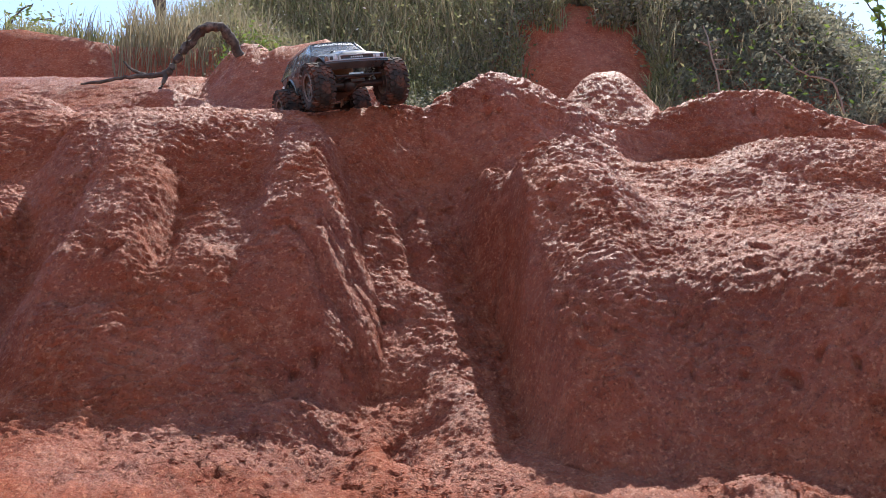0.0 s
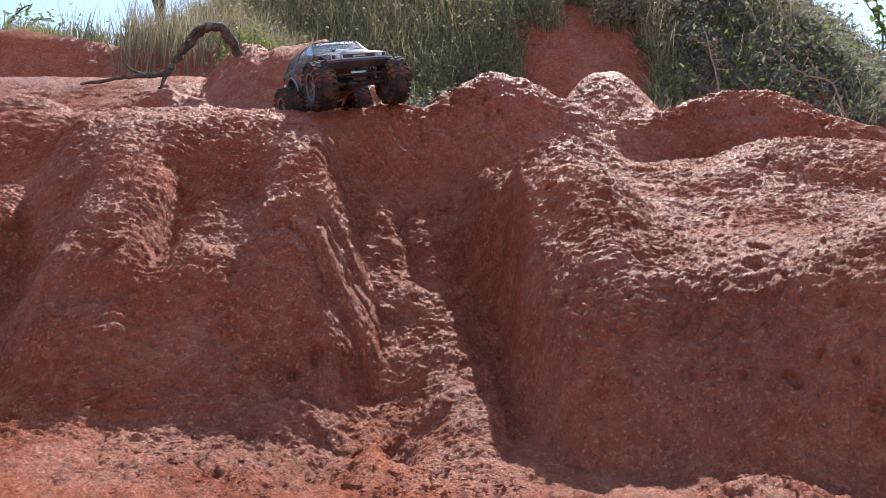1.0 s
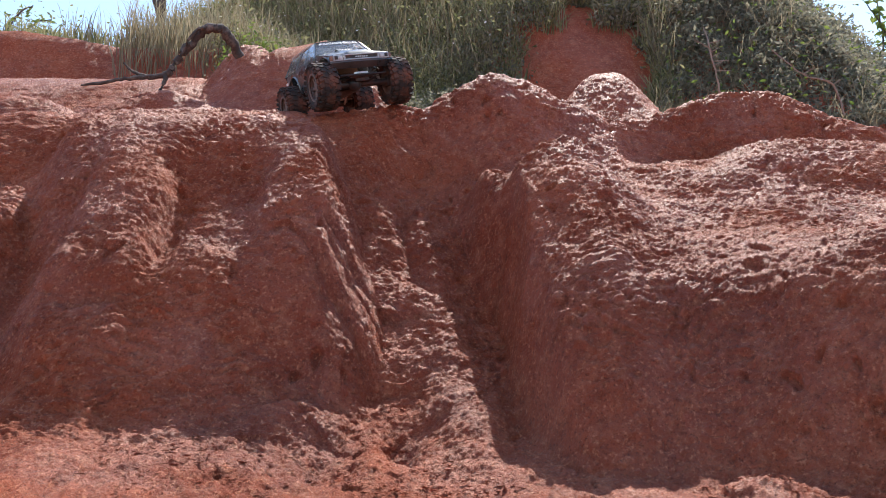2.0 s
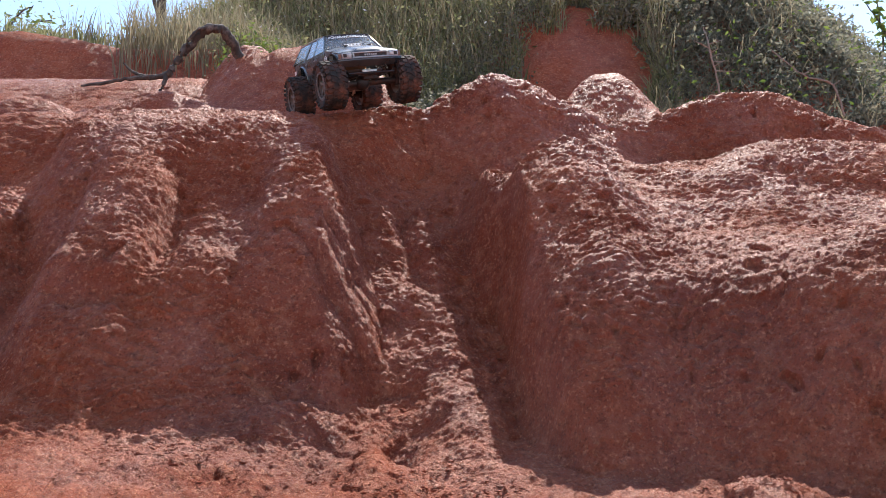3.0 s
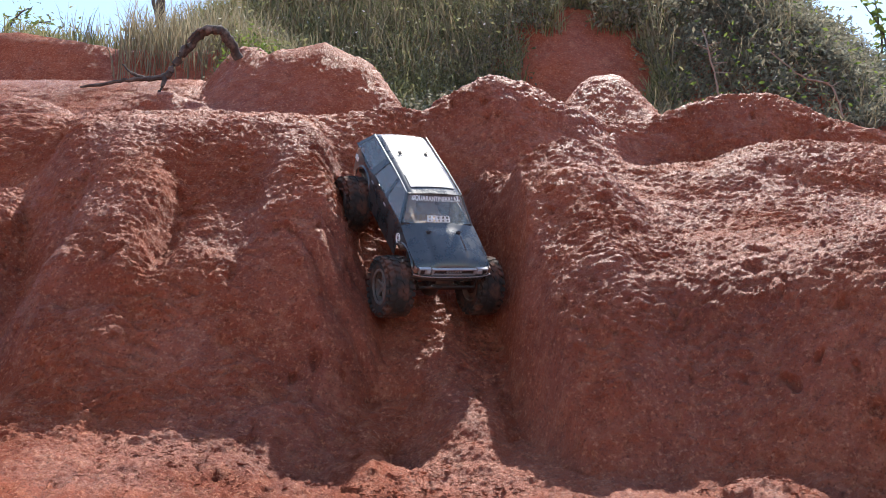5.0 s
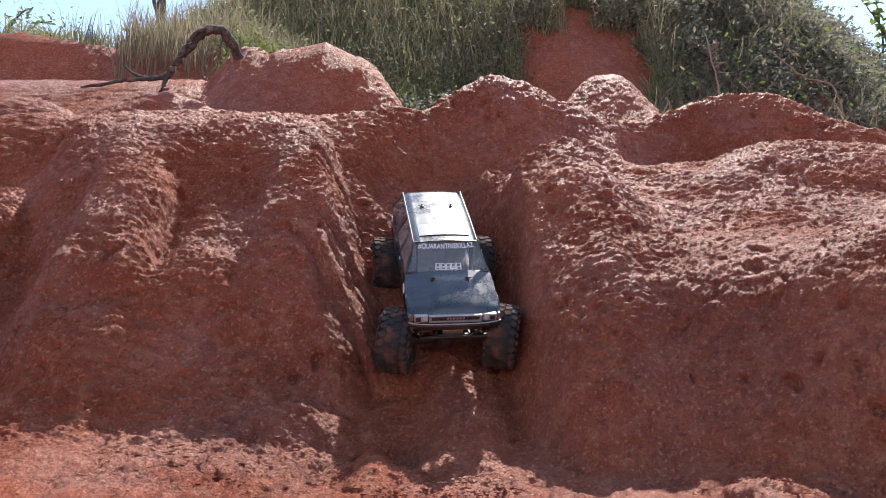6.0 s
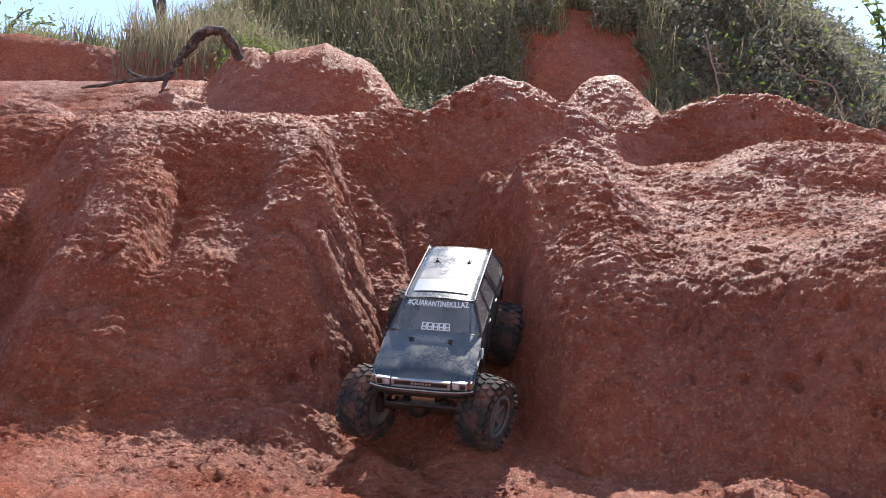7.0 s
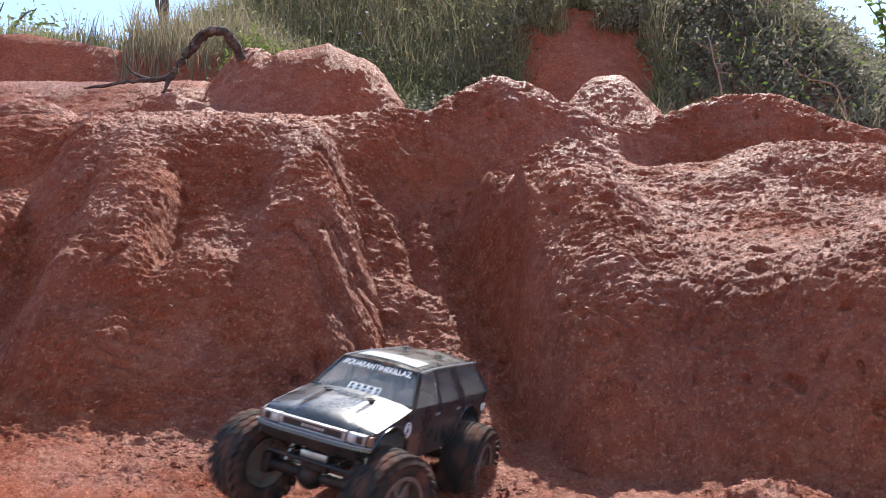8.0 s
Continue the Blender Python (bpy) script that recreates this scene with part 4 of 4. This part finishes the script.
def clods():
    """Loose crumbs of clay on the floor and the ledges."""
    r = np.random.RandomState(31)
    n = 18000
    x, y = r.uniform(-1.0, 1.1, n), 1.15 + 0.85 * r.uniform(0, 1, n) ** 1.6
    e = 0.01
    steep = np.hypot((land(x + e, y) - land(x - e, y)) / (2 * e), (land(x, y + e) - land(x, y - e)) / (2 * e))
    keep = steep < r.uniform(0.3, 1.1, n)
    x, y = x[keep], y[keep]
    n = len(x)
    size = 0.0018 + 0.0048 * r.uniform(0, 1, n) ** 5
    c = np.stack([x, y, land(x, y) + size * 0.3], 1)
    shape = np.array([(1, 0, 0), (-1, 0, 0), (0, 1, 0), (0, -1, 0), (0, 0, 1), (0, 0, -1)], float)
    v = (c[:, None, :] + (shape[None] * r.uniform(0.6, 1.2, (n, 6, 1)) + r.normal(0, 0.2, (n, 6, 3))) * size[:, None, None] * np.array((1.2, 1.0, 0.6))).reshape(-1, 3)
    i = np.arange(n)[:, None] * 6
    f = np.concatenate([i + np.array(t) for t in ((0, 2, 4), (2, 1, 4), (1, 3, 4), (3, 0, 4), (2, 0, 5), (1, 2, 5), (3, 1, 5), (0, 3, 5))], 1).reshape(-1, 3)
    stuff_mesh("clay_crumbs", v, f, CLAY, "loose crumbs of red clay on the ground", "crumbs")


hill_plants()
dead_root()
clods()
shrub("leafy_shrub", "thin leafy shrub against the sky on the bank", (-2.12, 4.2, 1.70), [
    [(0, 0, 0), (-0.03, 0, 0.20), (0.05, 0, 0.34), (0.14, 0, 0.36)], [(-0.02, 0, 0.05), (-0.10, 0, 0.24), (-0.16, 0, 0.36), (-0.14, 0.02, 0.48)],
    [(0, 0, 0.08), (0.02, 0, 0.26), (0.12, 0, 0.30), (0.16, 0, 0.24)], [(-0.05, 0, 0.1), (-0.08, 0, 0.3), (-0.02, 0, 0.40), (0.04, 0, 0.44)]], 0.035, 22, 3)
shrub("leafy_shrub", "slender green shrub at the hill's edge", (2.20, 4.2, 1.45), [
    [(0, 0, 0), (-0.02, 0, 0.25), (0.02, 0, 0.50), (0.0, 0, 0.75)], [(0.03, 0, 0), (0.06, 0, 0.30), (0.03, 0, 0.55), (-0.05, 0, 0.70)],
    [(0, 0, 0), (0.10, 0, 0.25), (0.15, 0, 0.5), (0.18, 0, 0.72)]], 0.05, 34, 5)
shrub("bare_shrub", "thin nearly bare twigs beside the hill", (2.02, 4.1, 1.55), [
    [(0, 0, 0), (-0.05, 0, 0.18), (-0.10, 0, 0.34)], [(0, 0, 0), (0.02, 0, 0.2), (-0.02, 0, 0.42)], [(0, 0, 0), (0.06, 0, 0.16), (0.05, 0, 0.36)], [(0, 0, 0), (-0.12, 0, 0.14), (-0.2, 0, 0.36)]], 0.02, 4, 7)
tree = new("small_tree")
tagged(tree, "dark forked trunk of a small tree on the bank", "tree")
part("trunk", limb(bmesh.new(), [(-1.42, 4.2, 1.70), (-1.425, 4.2, 2.0), (-1.43, 4.2, 2.14), (-1.42, 4.2, 2.5), (-1.40, 4.2, 2.9)], 0.026, 0.016, 9, 0.004, 8), BARK, tree)
part("limb", limb(bmesh.new(), [(-1.428, 4.2, 2.05), (-1.46, 4.19, 2.15), (-1.50, 4.18, 2.4), (-1.6, 4.15, 2.8)], 0.013, 0.008, 8, 0.004, 9), BARK, tree)
twig([(0.985, 2.98, 1.27), (0.97, 2.98, 1.36), (0.95, 2.98, 1.46), (0.94, 3.0, 1.53)], 7, 2)
twig([(1.43, 3.0, 1.20), (1.39, 2.99, 1.31), (1.28, 2.98, 1.345), (1.18, 2.99, 1.44)], 3, 4)


# ---- what moves ----
TRUCK_ROWS = [
    (0.0, pose(-0.298, 2.490, 1.007, -5.7, 12.2, -156.2)),
    (0.7, pose(-0.295, 2.502, 1.012, -5.7, 12.6, -156.1)),
    (1.0, pose(-0.292, 2.501, 1.015, -6.0, 12.5, -156.1)),
    (1.7, pose(-0.291, 2.508, 1.019, -6.3, 12.6, -155.9)),
    (2.3, pose(-0.283, 2.504, 1.027, -7.8, 12.5, -156.8)),
    (2.8, pose(-0.271, 2.495, 1.035, -9.7, 12.5, -157.3)),
    (3.0, pose(-0.266, 2.490, 1.036, -11.1, 11.8, -157.2)),
    (3.2, pose(-0.263, 2.498, 1.044, -12.7, 11.8, -157.5)),
    (3.5, pose(-0.243, 2.465, 1.025, -17.4, 11.3, -158.7)),
    (3.8, pose(-0.222, 2.414, 0.985, -34.0, 4.3, -156.1)),
    (4.0, pose(-0.204, 2.323, 0.913, -52.5, 0.9, -155.0)),
    (4.2, pose(-0.153, 2.258, 0.837, -61.7, -6.3, -152.1)),
    (4.5, pose(-0.081, 2.157, 0.664, -57.1, -15.6, -148.3)),
    (4.7, pose(-0.112, 2.100, 0.605, -50.5, -3.4, -147.3)),
    (5.2, pose(-0.064, 2.037, 0.499, -41.2, 2.3, -157.6)),
    (5.8, pose(-0.008, 1.972, 0.408, -34.1, 3.9, -168.5)),
    (6.0, pose(-0.009, 1.955, 0.393, -35.4, 2.3, -172.5)),
    (6.2, pose(-0.009, 1.903, 0.369, -37.1, 0.3, -177.5)),
    (6.5, pose(0.004, 1.832, 0.302, -39.1, -3.2, -185.6)),
    (7.0, pose(0.002, 1.778, 0.248, -30.5, -4.7, -189.5)),
    (7.5, pose(-0.042, 1.663, 0.185, -22.8, -10.4, -191.2)),
    (7.7, pose(-0.065, 1.585, 0.138, -14.6, -11.5, -196.5)),
    (8.0, pose(-0.131, 1.419, 0.083, -3.7, -12.5, -201.3))]
# seconds; rise and lean of the front axle, of the rear axle; steering
RIDE_ROWS = [(0.0, 0.012, 0, 0.0, 0, 0), (2.8, 0.010, 0, 0.0, 0, 0), (3.2, 0.004, 1, 0.0, 0, 0), (3.5, -0.003, 3, 0.0, 0, 0), (4.2, 0.0, 0, 0.0, 0, 2), (4.7, 0.0, 0, 0.0, 0, 4),
             (5.8, 0.0, 0, 0.0, 0, -12), (6.2, 0.0, 0, 0.0, 0, -22), (6.5, 0.0, 0, 0.0, -4, -22), (7.5, 0.0, 0, 0.0, -4, -20), (8.0, 0.0, 0, 0.0, 0, -20)]


def rolled(t):
    """Metres that the truck has gone by t."""
    ts, way = [r[0] for r in TRUCK_ROWS], [0.0]
    for (_, a), (_, b) in zip(TRUCK_ROWS, TRUCK_ROWS[1:]):
        way.append(way[-1] + (b.translation - a.translation).length)
    return float(np.interp(t, ts, way))


def motions():
    walk(truck, TRUCK_ROWS)
    times = [i / 10 for i in range(81)]
    ride = [[float(np.interp(t, [r[0] for r in RIDE_ROWS], [r[k] for r in RIDE_ROWS])) for k in range(1, 6)] for t in times]
    for w, sx, front in zip(wheels, (1, -1, 1, -1), (True, True, False, False)):
        rows = []
        for t, (fz, fl, rz, rl, steer) in zip(times, ride):
            up, lean = (fz, fl) if front else (rz, rl)
            a = radians(lean)
            rows.append((t, pose(sx * TRACK * math.cos(a), AXLE_Y if front else REAR_Y, HUB_Z + up - sx * TRACK * math.sin(a), 0, lean, steer if front else 0) @ pose(0, 0, 0, -math.degrees(rolled(t) / TYRE_R))))
        walk(w, rows)
    for axle, front in zip(axles, (True, False)):
        walk(axle, [(t, pose(0, AXLE_Y if front else REAR_Y, HUB_Z + (r[0] if front else r[2]), 0, r[1] if front else r[3], 0)) for t, r in zip(times, ride)])


motions()
